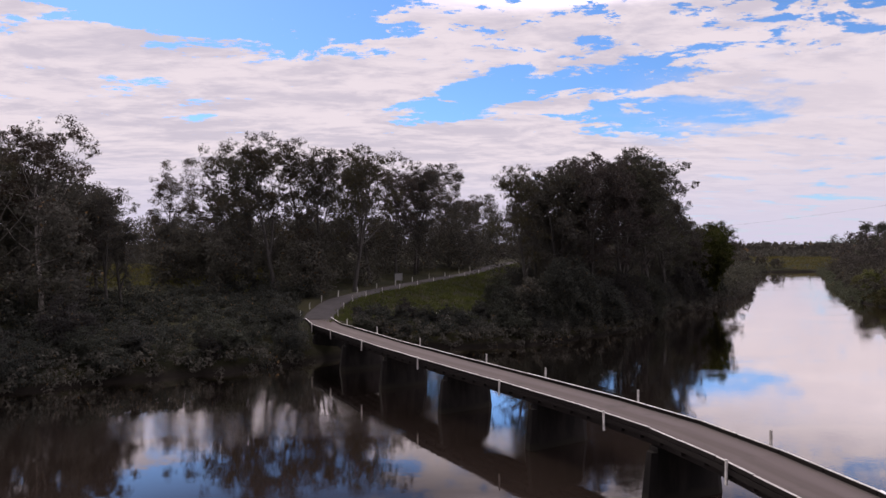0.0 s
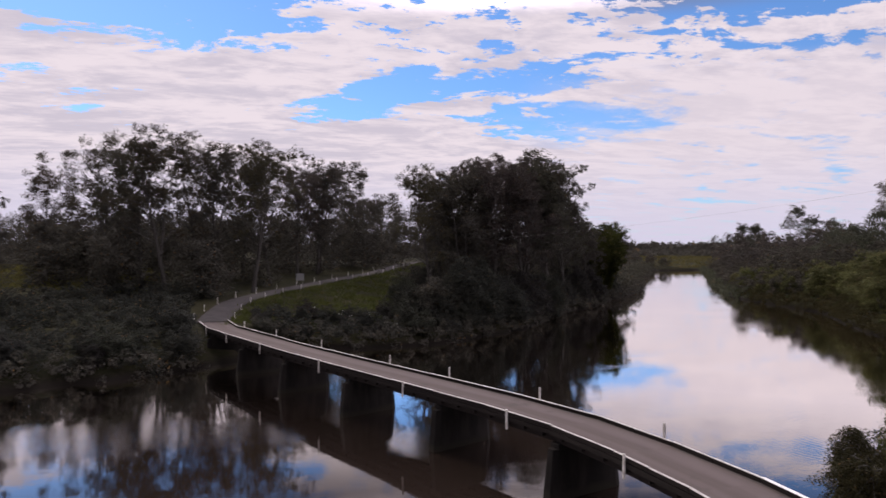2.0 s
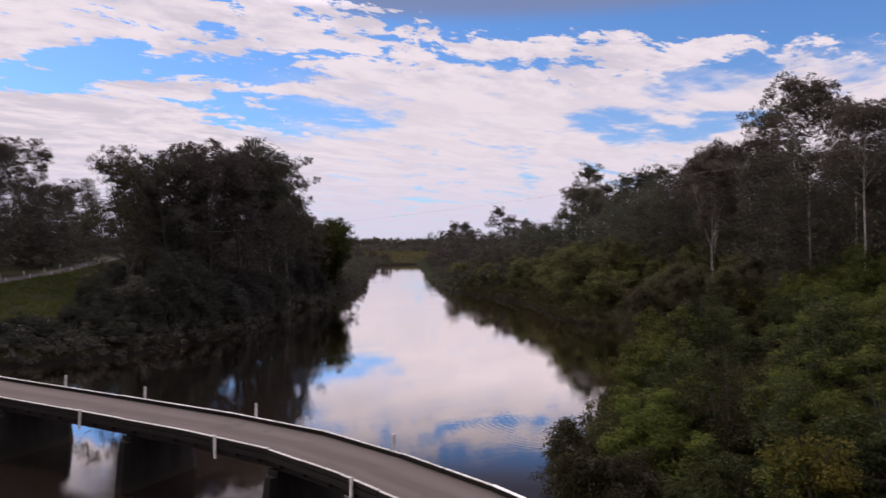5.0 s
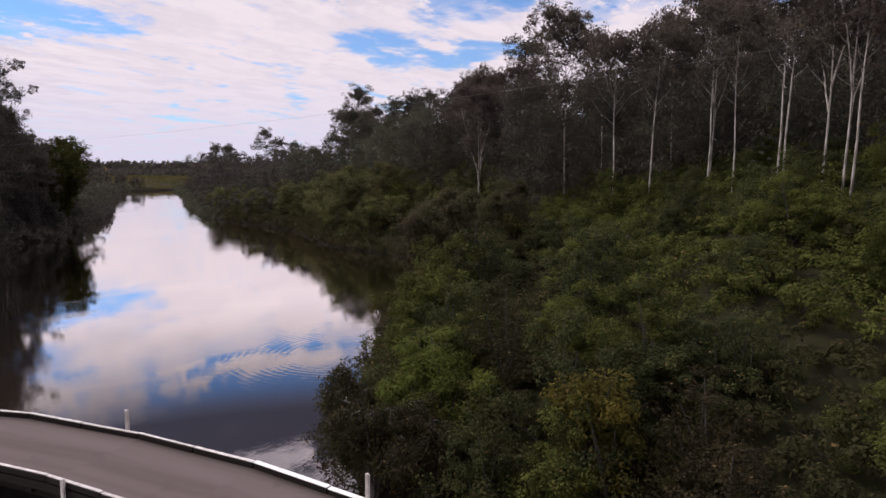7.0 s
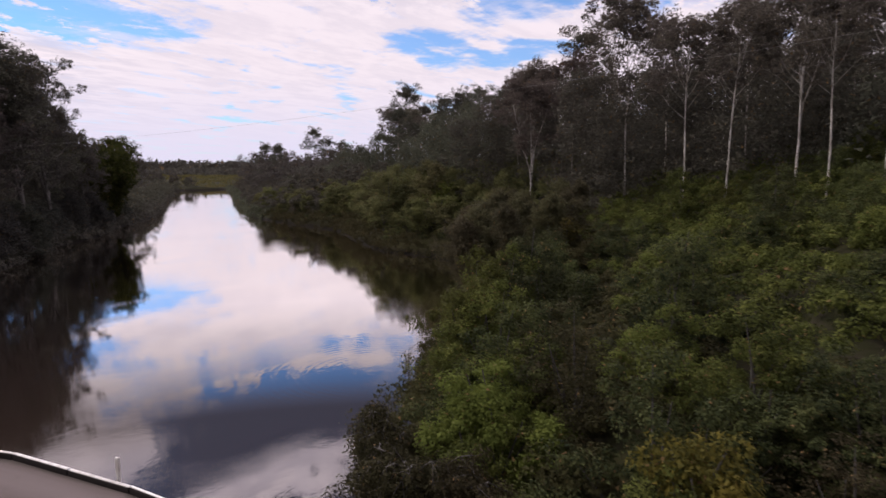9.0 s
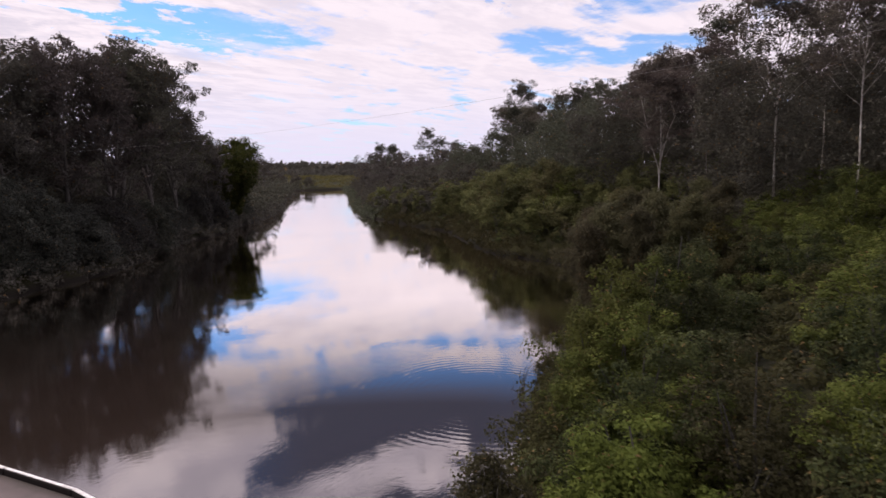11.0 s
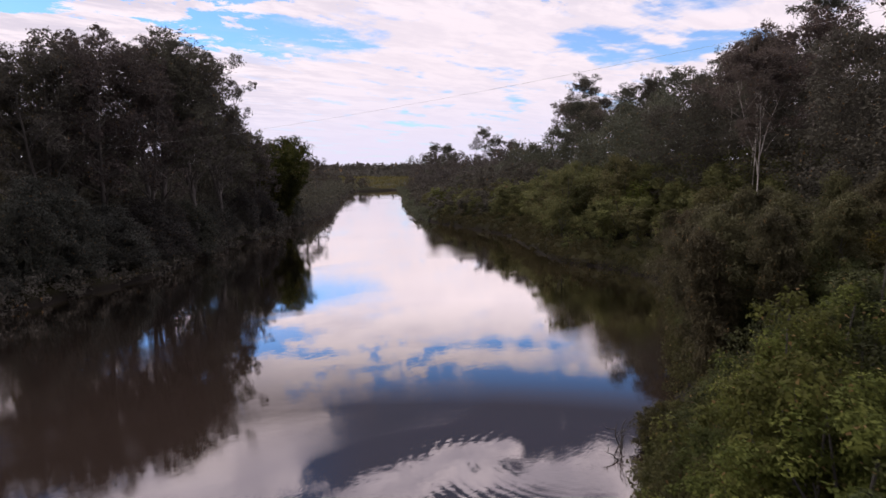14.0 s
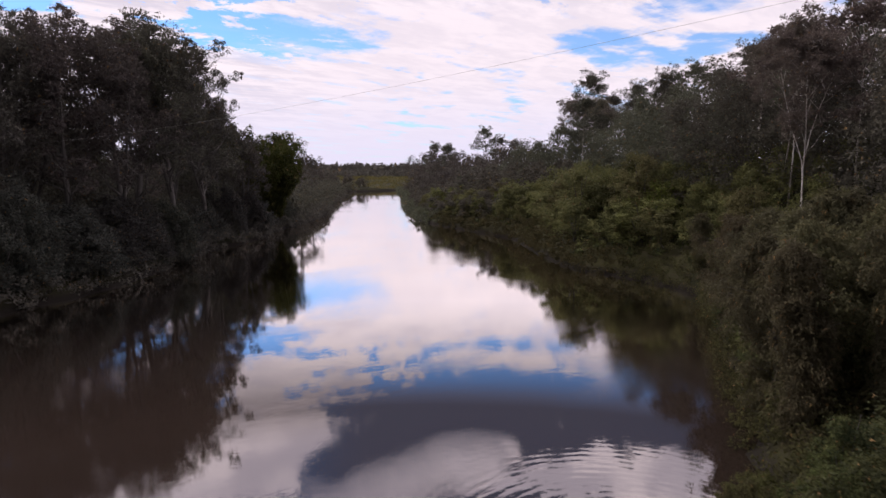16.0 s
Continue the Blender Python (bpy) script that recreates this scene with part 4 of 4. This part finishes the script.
left_shore = scatter((-75, 60, 100, 176), 4.8, 86, lambda p: (sight(p) > -34) & dry(p) & ~right_side(p) & off_road(p) & (away(p, LEFT) < 9) & (away(p, LEFT) > 0.8) & ~((p[:, 0] > -3) & (p[:, 0] < 22) & (p[:, 1] < 150)))
for k, (seed, wide, tall, mat, look_of) in enumerate(((35, 3.2, 6.2, HEDGE_LEAF, "rounded green thicket"), (39, 2.6, 6.8, HEDGE_LEAF, "tall grey-green thicket"), (40, 3.0, 5.4, BRIGHT_LEAF, "yellow-green thicket"), (41, 2.8, 6.4, OLIVE_LEAF, "brownish olive thicket"))):
    places = [(x, y, s * (0.95 if y < 75 else 1.25 if y < 125 else 0.95)) for x, y, s in sized(far_shore, 0.7, 1.35, 87)]
    picked = [p for i, p in enumerate(places) if i % 7 in ((0, 2, 5), (1, 4), (3,), (6,))[k]]
    set_out(shrub(seed, wide, tall, 110, 78, 0.19, mat, 0.8), turns(picked, 55 + 10 * k), look_of + " of shrubs at the water's edge", "bank thickets")
meadow_edge = sized(scatter((-2, 90, 32, 116), 3.0, 188, lambda p: dry(p) & ~right_side(p) & off_road(p, 5.0) & (away(p, LEFT) > 1.5) & (away(p, LEFT) < 12.5)), 0.3, 0.66, 189)
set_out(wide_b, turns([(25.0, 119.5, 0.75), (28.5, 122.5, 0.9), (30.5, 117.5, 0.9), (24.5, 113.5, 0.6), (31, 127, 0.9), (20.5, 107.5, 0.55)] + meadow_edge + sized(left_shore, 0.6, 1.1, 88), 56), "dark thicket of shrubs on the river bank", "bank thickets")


def dome_bush(seed, wide, tall):
    """A close rounded bush: fine leaves over a smooth uneven dome that comes down to the water."""
    rng = np.random.RandomState(seed)
    vs, fs, centres = [], [], []
    for j in range(520):
        g = Vector(rng.normal(size=3)).normalized()
        g.z = abs(g.z)
        a = math.atan2(g.y, g.x)
        k = (1 + 0.10 * math.sin(3 * a + seed) + 0.08 * math.sin(5 * a + 9 * g.z)) * rng.uniform(0.86, 1.0)
        centres.append((g.x * wide * k, g.y * wide * k, 0.2 + tall * g.z ** 0.8 * k))
    for j in range(7):
        a = j * 0.9
        tip = Vector((0.55 * wide * math.cos(a), 0.55 * wide * math.sin(a), 0.65 * tall))
        tube(vs, fs, [Vector((0, 0, -0.5)), tip * 0.5, tip], [0.12, 0.08, 0.02], 5)
    bush = tagged(new("dome_bush"), category="shrub")
    part("stem", mesh_from("stem", vs, fs, DARK_BARK, True), bush)
    lv, lf = leaves(rng, centres, rng.uniform(0.5, 0.95, len(centres)), 80, 0.2, 0.4, 0.8, 0.3, 0.5)
    part("foliage", mesh_from("foliage", lv, lf, SHADED_BUSH_LEAF), bush)
    return bush


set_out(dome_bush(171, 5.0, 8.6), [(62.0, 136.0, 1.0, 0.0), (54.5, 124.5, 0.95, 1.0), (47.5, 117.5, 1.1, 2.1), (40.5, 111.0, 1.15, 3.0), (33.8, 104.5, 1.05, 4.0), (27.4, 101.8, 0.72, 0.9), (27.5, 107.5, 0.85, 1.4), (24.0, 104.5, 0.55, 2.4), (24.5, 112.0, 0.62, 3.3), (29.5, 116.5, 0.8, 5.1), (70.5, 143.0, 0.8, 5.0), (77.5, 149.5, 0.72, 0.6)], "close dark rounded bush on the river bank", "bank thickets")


# ---- woods and undergrowth that nobody could count ----
def wood_mass(name, places, mat, label, leaf=0.5, clumps=44, count=26, seed=1, low=0.06):
    """Closed woodland: crowns of clumps that reach to the ground, for places (x, y, height, radius)."""
    rng = np.random.RandomState(seed)
    q = np.array(places, float)
    z0 = height(q[:, :2])
    k = np.repeat(np.arange(len(q)), clumps)
    f = low + (1 - low) * rng.uniform(0, 1, len(k)) ** 0.8
    a = rng.uniform(0, math.tau, len(k))
    wob = 1 + 0.28 * np.sin(3 * a + 5 * f + k)
    r = q[k, 3] * np.sqrt(np.clip(1 - f ** 2.6, 0.02, 1)) * rng.uniform(0.5, 1.0, len(k)) * wob
    c = np.stack([q[k, 0] + r * np.cos(a), q[k, 1] + r * np.sin(a), z0[k] + q[k, 2] * f * 0.96], 1)
    v, fc = leaves(rng, c, q[k, 3] * rng.uniform(0.22, 0.46, len(k)), count, leaf, 0.2, 0.75, 0.36, 0.35)
    return tagged(new(name, mesh_from(name, v, fc, mat)), label, "woods", kind="stuff")


def masses(p, h_lo, h_hi, r_lo, r_hi, seed):
    rng = random.Random(seed)
    return [(x, y, rng.uniform(h_lo, h_hi), rng.uniform(r_lo, r_hi)) for x, y in p]


west = scatter((-95, 60, 40, 215), 7.4, 91, lambda p: dry(p) & ~right_side(p) & off_road(p, 8) & (away(p, LEFT) > 14) & (sight(p) > -42) & (sight(p) < 10.5)
               & ~((sight(p) > -22) & (sight(p) < -13)) & ~((p[:, 0] > -6) & (p[:, 1] < 150) & (p[:, 0] > -9 + (p[:, 1] - 116) * 0.5)) & ((p[:, 1] > 118) | (p[:, 0] < -30)))
point = scatter((22, 96, 112, 205), 5.3, 92, lambda p: dry(p) & ~right_side(p) & off_road(p, 7) & (away(p, LEFT) > 5) & (p[:, 0] < 84) & (sight(p) > 13.2) & (away(p, LEFT) < 40))
behind_road = scatter((14, 178, 64, 236), 8.0, 90, lambda p: (sight(p) > 4.5) & (sight(p) < 13) & off_road(p, 6))
back_wood = scatter((-110, 195, -25, 245), 9.0, 193, lambda p: (sight(p) > -26) & (sight(p) < -11))
gap_hedge = scatter((-60, 130, -20, 175), 7.0, 93, lambda p: (sight(p) > -17.5) & (sight(p) < -13))
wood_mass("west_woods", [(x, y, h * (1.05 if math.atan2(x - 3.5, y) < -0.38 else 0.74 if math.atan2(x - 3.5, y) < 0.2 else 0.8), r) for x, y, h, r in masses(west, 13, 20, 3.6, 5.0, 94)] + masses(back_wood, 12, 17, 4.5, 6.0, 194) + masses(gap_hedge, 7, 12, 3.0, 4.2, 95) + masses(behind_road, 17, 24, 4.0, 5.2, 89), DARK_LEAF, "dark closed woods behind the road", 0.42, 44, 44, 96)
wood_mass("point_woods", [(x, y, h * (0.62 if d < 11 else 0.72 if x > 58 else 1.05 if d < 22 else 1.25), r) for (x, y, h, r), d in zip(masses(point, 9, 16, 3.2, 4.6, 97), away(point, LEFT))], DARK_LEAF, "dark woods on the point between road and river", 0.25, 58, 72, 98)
east = scatter((60, -6, 260, 330), 6.8, 99, lambda p: dry(p) & right_side(p) & (away(p, RIGHT) > 13 + 14 * np.clip((45 - p[:, 1]) / 20, 0, 1) + 16 * np.clip((p[:, 1] - 85) / 50, 0, 1))
               & (away(p, RIGHT) < 50 + 24 * np.clip((50 - p[:, 1]) / 20, 0, 1)) & ((p[:, 0] > 80) | (p[:, 1] < 8)))
east_masses = [(x, y, h * (0.98 if y < 75 else 0.86 if y < 175 else 0.55), r) for x, y, h, r in masses(east, 13, 21, 3.8, 5.2, 100)]
low_east = scatter((64, -10, 190, 82), 7.5, 199, lambda p: dry(p) & right_side(p) & (away(p, RIGHT) > 34) & (away(p, RIGHT) < 80))
wood_mass("east_woods", [m for m in east_masses if m[1] < 80], SHADE_LEAF, "dim grey-green woods behind the pale trunks", 0.27, 52, 88, 101)
wood_mass("understorey", masses(low_east, 6.0, 9.5, 4.4, 5.6, 200), SHADE_LEAF, "low dim growth that closes the woods near the ground", 0.42, 24, 36, 201, 0.02)
wood_mass("east_woods", [m for m in east_masses if m[1] >= 80], SHADE_LEAF, "dim grey-green woods along the reach", 0.37, 46, 48, 110)
far_east = scatter((150, 190, 420, 640), 16.0, 102, lambda p: dry(p) & right_side(p) & (away(p, RIGHT) > 10) & (away(p, RIGHT) < 120) & (p[:, 0] > 196 + 0.33 * (p[:, 1] - 270)) & (p[:, 0] - 23 > 0.74 * (p[:, 1] - 24)))
far_west = scatter((60, 190, 240, 420), 11.0, 103, lambda p: dry(p) & ~right_side(p) & (away(p, LEFT) > 14) & (away(p, LEFT) < 60))
wood_mass("far_bank_woods", masses(far_east, 10, 20, 5.0, 8.0, 104) + masses(far_west, 5.0, 9.0, 3.0, 5.0, 105), DARK_LEAF, "woods along the far reach of the river", 0.9, 28, 18, 106)


def undergrowth(name, p, mat, label, leaf, count, tall, seed, hump=0.0):
    rng = np.random.RandomState(seed)
    z = np.max([height(p + o) for o in ((0, 0), (0.8, 0), (-0.8, 0), (0, 0.8), (0, -0.8))], axis=0)
    full = tall + hump * np.clip(lumps(p, 7, seed), 0.0, 1.2)
    c = np.column_stack([p, z + rng.uniform(0.02, 1.0, len(p)) ** 0.7 * full])
    v, f = leaves(rng, c, rng.uniform(0.5, 1.1, len(p)) * max(0.7, tall * 0.6), count, leaf, 0.1, 0.6, 0.34, 0.9)
    return tagged(new(name, mesh_from(name, v, f, mat)), label, "undergrowth", kind="stuff")


slope_p = scatter((16, -8, 100, 64), 0.85, 111, lambda p: dry(p) & right_side(p) & off_road(p, 3.6) & (away(p, RIGHT) < 40) & (away(p, RIGHT) > 0.3))
upper = away(slope_p, RIGHT) > 12.5 + 3 * lumps(slope_p, 12, 127)
undergrowth("vines", slope_p[upper], BRIGHT_LEAF, "green blanket of vines on the upper slope", 0.16, 150, 0.8, 112, 1.6)
# darker leaves than the vines, standing in for shade in the gaps between bushes
undergrowth("low_scrub", slope_p[~upper], OLIVE_LEAF, "olive scrub, coloured dark for the shade between the bank shrubs", 0.17, 120, 0.8, 128, 0.7)
left_p = scatter((-85, 62, 75, 180), 3.1, 113, lambda p: (sight(p) > -34) & dry(p) & ~right_side(p) & off_road(p, 6.0) & (away(p, LEFT) < 46) & (away(p, LEFT) > 0.3) & ~((sight(p) > -5) & (sight(p) < 11.5) & (away(p, LEFT) > 7) & (p[:, 1] < 170)))
# scrub leaves coloured dark to stand in for the bank's tree shade
wood_mass("scrub", masses(left_p, 1.2, 3.4, 1.4, 2.2, 113), SHADED_BUSH_LEAF, "low dark scrub on the river bank", 0.23, 14, 48, 114)
left_reach = scatter((98, 165, 235, 356), 3.6, 117, lambda p: dry(p) & ~right_side(p) & (away(p, LEFT) < 22) & (away(p, LEFT) > 0.5))
wood_mass("left_reach_scrub", [(x, y, 3.0 + 0.25 * d + 2.0 * math.sin(3 * x + 2 * y), 2.4) for (x, y), d in zip(left_reach, away(left_reach, LEFT))], DARK_LEAF, "green scrub along the far reach", 0.45, 14, 22, 118)
far_scrub = scatter((100, 126, 262, 345), 4.0, 109, lambda p: dry(p) & right_side(p) & (away(p, RIGHT) < 26) & (away(p, RIGHT) > 2.6))
bank_scrub = scatter((80, 60, 175, 126), 3.4, 107, lambda p: dry(p) & right_side(p) & (away(p, RIGHT) < 30) & (away(p, RIGHT) > 2.8))
wood_mass("bank_scrub", [(x, y, (1.6 + min(0.36 * d, 4.4)) + 0.7 * math.sin(5 * x + y), 2.0) for (x, y), d in zip(bank_scrub, away(bank_scrub, RIGHT))], HEDGE_LEAF, "green scrub rising from the far water's edge to the woods", 0.22, 16, 62, 108)
wood_mass("far_scrub", [(x, y, (2.6 + min(0.55 * d, 6.0)) * (1.0 if y < 170 else 0.6) + 0.9 * math.sin(5 * x + y), 2.3) for (x, y), d in zip(far_scrub, away(far_scrub, RIGHT))], SHADE_LEAF, "green scrub rising from the far water's edge to the woods", 0.42, 16, 28, 108)
shore_p = scatter((80, 60, 240, 330), 3.0, 115, lambda p: dry(p) & right_side(p) & (away(p, RIGHT) < 18) & (away(p, RIGHT) > 0.5))
undergrowth("shore_scrub", shore_p, SHRUB_LEAF, "green scrub along the far water's edge", 0.5, 26, 1.4, 116)


def rim(name, line, box, mat, label, leaf, count, tall, step, seed):
    """Growth that hangs over the water's edge."""
    p = scatter(box, step, seed, lambda q: (away(q, line) < np.where(dry(q), 2.2, 1.2)) & off_road(q, 3.0))
    rng = np.random.RandomState(seed)
    c = np.column_stack([p, np.maximum(height(p), 0.0) + 0.25 + rng.uniform(0.0, 1.0, len(p)) ** 1.3 * tall])
    v, f = leaves(rng, c, rng.uniform(0.45, 1.0, len(p)), count, leaf, 0.6, 0.8, 0.34, 0.15)
    v[:, 2] = np.maximum(v[:, 2], 0.02)
    return tagged(new(name, mesh_from(name, v, f, mat)), label, "undergrowth", kind="stuff")


rim("water_edge_growth", LEFT, (-80, 50, 130, 200), DARK_LEAF, "dark growth hanging over the river's edge", 0.34, 30, 2.6, 1.0, 117)
rim("water_edge_growth", LEFT, (120, 180, 230, 356), DARK_LEAF, "dark growth hanging over the far water's edge", 0.6, 20, 1.0, 1.8, 118)
rim("water_edge_growth", RIGHT, (14, 2, 98, 78), OLIVE_LEAF, "green growth hanging over the river's edge", 0.16, 70, 2.6, 0.75, 119)
rim("water_edge_growth", RIGHT, (85, 78, 135, 150), OLIVE_LEAF, "green growth overhanging the water's edge", 0.24, 70, 2.8, 1.0, 120)
rim("water_edge_growth", RIGHT, (118, 150, 262, 356), SHADE_LEAF, "green growth along the far water's edge", 0.45, 28, 1.9, 1.5, 129)


def blades(name, p, mat, label, tall, wide, seed):
    """Upright grass blades, one triangle-like quad each."""
    rng = np.random.RandomState(seed)
    n = len(p)
    base = np.column_stack([p, height(p) - 0.05])
    a = rng.uniform(0, math.tau, n)
    side = np.stack([np.cos(a), np.sin(a), 0 * a], 1) * wide * rng.uniform(0.6, 1.3, (n, 1))
    tip = np.column_stack([rng.normal(size=(n, 2)) * 0.35, rng.uniform(0.6, 1.2, n)]) * tall
    v = np.stack([base - side, base + side, base + tip + side * 0.2, base + tip - side * 0.2], 1).reshape(-1, 3)
    return tagged(new(name, mesh_from(name, v, np.arange(4 * n).reshape(n, 4), mat)), label, "grass", kind="stuff")


def tufts(box, n, seed, keep, clump=0.5, per=10):
    rng = np.random.RandomState(seed)
    x0, y0, x1, y1 = box
    c = np.stack([rng.uniform(x0, x1, n), rng.uniform(y0, y1, n)], 1)
    c = c[keep(c)]
    return np.repeat(c, per, 0) + rng.normal(size=(len(c) * per, 2)) * clump


bank_grass = tufts((-8, 94, 50, 196), 9000, 121, lambda p: dry(p) & (away(p, ROAD_LINE_2) > 2.6) & (p[:, 0] > np.interp(p[:, 1], [q[1] for q in ROAD_LINE], [q[0] for q in ROAD_LINE])) & (away(p, LEFT) > 5) & (sight(p) > -6) & (away(p, ROAD_LINE_2) < 26))
blades("bank_grass", bank_grass, GRASS_BLADE, "long green grass on the slope below the road", 0.55, 0.05, 122)
field = tufts((-90, 128, -20, 230), 5200, 125, lambda p: dry(p) & (sight(p) > -24) & (sight(p) < -9), 0.8, 10)
blades("field_grass", field, MARSH_BLADE, "dull yellow grass of the field behind the trees", 0.6, 0.10, 126)
marsh = tufts((150, 352, 420, 640), 3000, 123, lambda p: dry(p), 1.6, 12)
blades("marsh_grass", marsh, MARSH_BLADE, "yellow-green marsh grass at the river's far end", 1.5, 0.22, 124)


FLOWER = material("white_petal", lambda k: surface(k, k.mix(k.noise(here(k), 9.0), (0.72, 0.70, 0.66, 1), (0.50, 0.47, 0.44, 1)), 0.8))
flower_rng = np.random.RandomState(141)
flower_at = [(x + flower_rng.normal() * 1.3, y + flower_rng.normal() * 1.1) for x, y in ((9.4, 110.8), (17.2, 104.9), (14.0, 107.2)) for _ in range(11)]
flower_z = height(flower_at) + flower_rng.uniform(0.5, 1.1, len(flower_at))
petals = leaves(flower_rng, np.column_stack([flower_at, flower_z]), np.full(len(flower_at), 0.22), 7, 0.11, 0.0, 0.7, 0.5, 0.8)
tagged(new("flowers", mesh_from("flowers", *petals, FLOWER)), "scattered small white flowers in the bank grass", "flowers", kind="stuff")


def far_woods():
    """A low belt behind the marsh and a taller one beyond it."""
    rng = np.random.RandomState(61)
    vs, at = [], []
    for n, near_r, deep, lo, hi, wide, leaf in ((1700, 560, 700, 4.5, 7.5, 9, 3.5), (1500, 1500, 1000, 15, 25, 20, 9.0)):
        a = rng.uniform(8, 62, n) if near_r < 1000 else rng.uniform(-48, 112, n)
        r = near_r + deep * rng.uniform(0, 1, n) ** 1.3
        tall = rng.uniform(lo, hi, n)
        c = np.stack([20 + r * np.sin(np.radians(a)), 20 + r * np.cos(np.radians(a)), 3 + tall * 0.45], 1)
        vs.append(leaves(rng, np.repeat(c, 2, 0) + rng.normal(size=(2 * n, 3)) * (wide, wide, 1.0), np.repeat(tall * 0.62, 2), 14, leaf, 0.0, 0.8, 0.5)[0])
    v = np.concatenate(vs)
    return mesh_from("far_woods", v, np.arange(len(v)).reshape(-1, 3), DARK_LEAF)


tagged(new("far_woods", far_woods()), "dark band of woods along the horizon", "woods", kind="stuff")


# ---- bamboo on the point ----
def bamboo(seed, tall):
    rng = np.random.RandomState(seed)
    vs, fs, centres, radii = [], [], [], []
    for j in range(46):
        a, q = rng.uniform(0, math.tau), math.sqrt(rng.uniform(0, 1)) * 1.8
        h = tall * rng.uniform(0.6, 1.0)
        p = Vector((q * math.cos(a), q * math.sin(a), -0.3))
        out = Vector((math.cos(a), math.sin(a), 0)) * rng.uniform(0.05, 0.24)
        pts = [p]
        for s in range(9):
            d = Vector((0, 0, 1)) + out * (0.5 + 0.42 * s) + Vector((0, 0, -0.10 * max(0, s - 5) ** 1.6))
            pts.append(pts[-1] + d.normalized() * h / 8.5)
        tube(vs, fs, pts, [0.06 * (1 - 0.09 * s) for s in range(10)], 5)
        for s in range(2, 10):
            for _ in range(3):
                centres.append(pts[s] + Vector(rng.normal(size=3)) * 0.5)
                radii.append(rng.uniform(0.5, 1.1))
    clump = tagged(new("bamboo"), "arching clump of green bamboo on the point", "bamboo")
    part("culms", mesh_from("culms", vs, fs, DARK_BARK, True), clump)
    lv, lf = leaves(rng, centres, radii, 34, 0.55, 0.9, 0.8, 0.2, 0.2)
    part("foliage", mesh_from("foliage", lv, lf, BAMBOO_LEAF), clump)
    return clump


set_out(bamboo(131, 17.0), [(89.0, 171.0, 21.6, 0.4), (93.0, 173.5, 18.5, 2.0), (84.6, 163.5, 19.5, 4.0), (96.0, 177.0, 13.5, 1.0), (88.5, 162.0, 14.0, 3.0)], "arching clump of green bamboo on the point", "bamboo clumps", True)


# ---- roadside things ----
road_post_bm = bmesh.new()
bar(road_post_bm, (-0.001, -0.06, 0), (0.001, 0.06, 0), 0.09, 1.5, 1.05)
ROAD_POST = bm_mesh("post", road_post_bm, WHITE)
first_post = None
for k, i in enumerate(range(3, 86, 7)):
    p, q = ROAD_FINE[i], ROAD_FINE[i + 1]
    d = (q - p).normalized()
    side = Vector((d.y, -d.x, 0))
    for s in (-1, 1):
        m = Matrix.Translation(p + side * s * 2.75 + Vector((0, 0, -0.1))) @ Matrix.Rotation(math.atan2(side.y, side.x) + random.uniform(-0.2, 0.2), 4, "Z") @ Matrix.Rotation(radians(random.uniform(-5, 5)), 4, "X")
        if first_post is None:
            first_post = tagged(new("guide_post", ROAD_POST), "white wooden guide post beside the road", "post", "roadside posts")
            first_post.matrix_basis = m
        else:
            copy_thing(first_post, m)

sign = tagged(new("road_sign"), "grey metal road sign on two posts beside the road", "sign")
bm = bmesh.new()
bar(bm, (-0.85, 0, 2.3), (0.85, 0, 2.3), 0.03, 1.5)
part("board", bm_mesh("board", bm, STEEL), sign)
for x in (-0.55, 0.55):
    bm = bmesh.new()
    bar(bm, (x - 0.03, 0.06, 2.2), (x + 0.03, 0.06, 2.2), 0.06, 2.6)
    part("post", bm_mesh("post", bm, STEEL), sign)
sign.matrix_basis = Matrix.Translation((8.2, 145.0, float(height([(8.2, 145.0)])[0]))) @ Matrix.Rotation(radians(8), 4, "Z")


# ---- power line over the river ----
def cable(name, a, b, sag, label):
    a, b = Vector(a), Vector(b)
    pts = [a.lerp(b, i / 40) - Vector((0, 0, 4 * sag * (i / 40) * (1 - i / 40))) for i in range(41)]
    vs, fs = [], []
    tube(vs, fs, pts, [0.006] * 41, 5)
    return tagged(new(name, mesh_from(name, vs, fs, CABLE)), label, "cable")


cable("power_line", (30.2, 155.7, 16.2), (63.0, 1.5, 24.0), 3.4, "thin power line strung across the river")


# ---- dead branches in the shallows ----
def dead_branch(seed, long, label):
    rng = np.random.RandomState(seed)
    vs, fs = [], []
    main = wander(rng, (0, 0, -0.5), (rng.normal() * 0.5, rng.normal() * 0.5, 1), long, 6, 0.25)
    tube(vs, fs, main, [0.05 * (1 - 0.13 * i) for i in range(7)], 5)
    for i in range(1, 6):
        tube(vs, fs, tw := wander(rng, main[i], rng.normal(size=3) + (0, 0, 0.6), long * 0.45, 3, 0.25), [0.025, 0.02, 0.014, 0.006], 4)
    return tagged(new("dead_branch", mesh_from("dead_branch", vs, fs, DARK_BARK, True)), label, "branch")


for k, (x, y) in enumerate(((48.3, 41.3), (48.9, 41.6), (47.6, 40.7))):
    dead_branch(140 + k, 2.2 - 0.4 * k, "bare dead branch standing in the shallow water").matrix_basis = Matrix.Translation((x, y, 0)) @ Matrix.Rotation(k, 4, "Z")
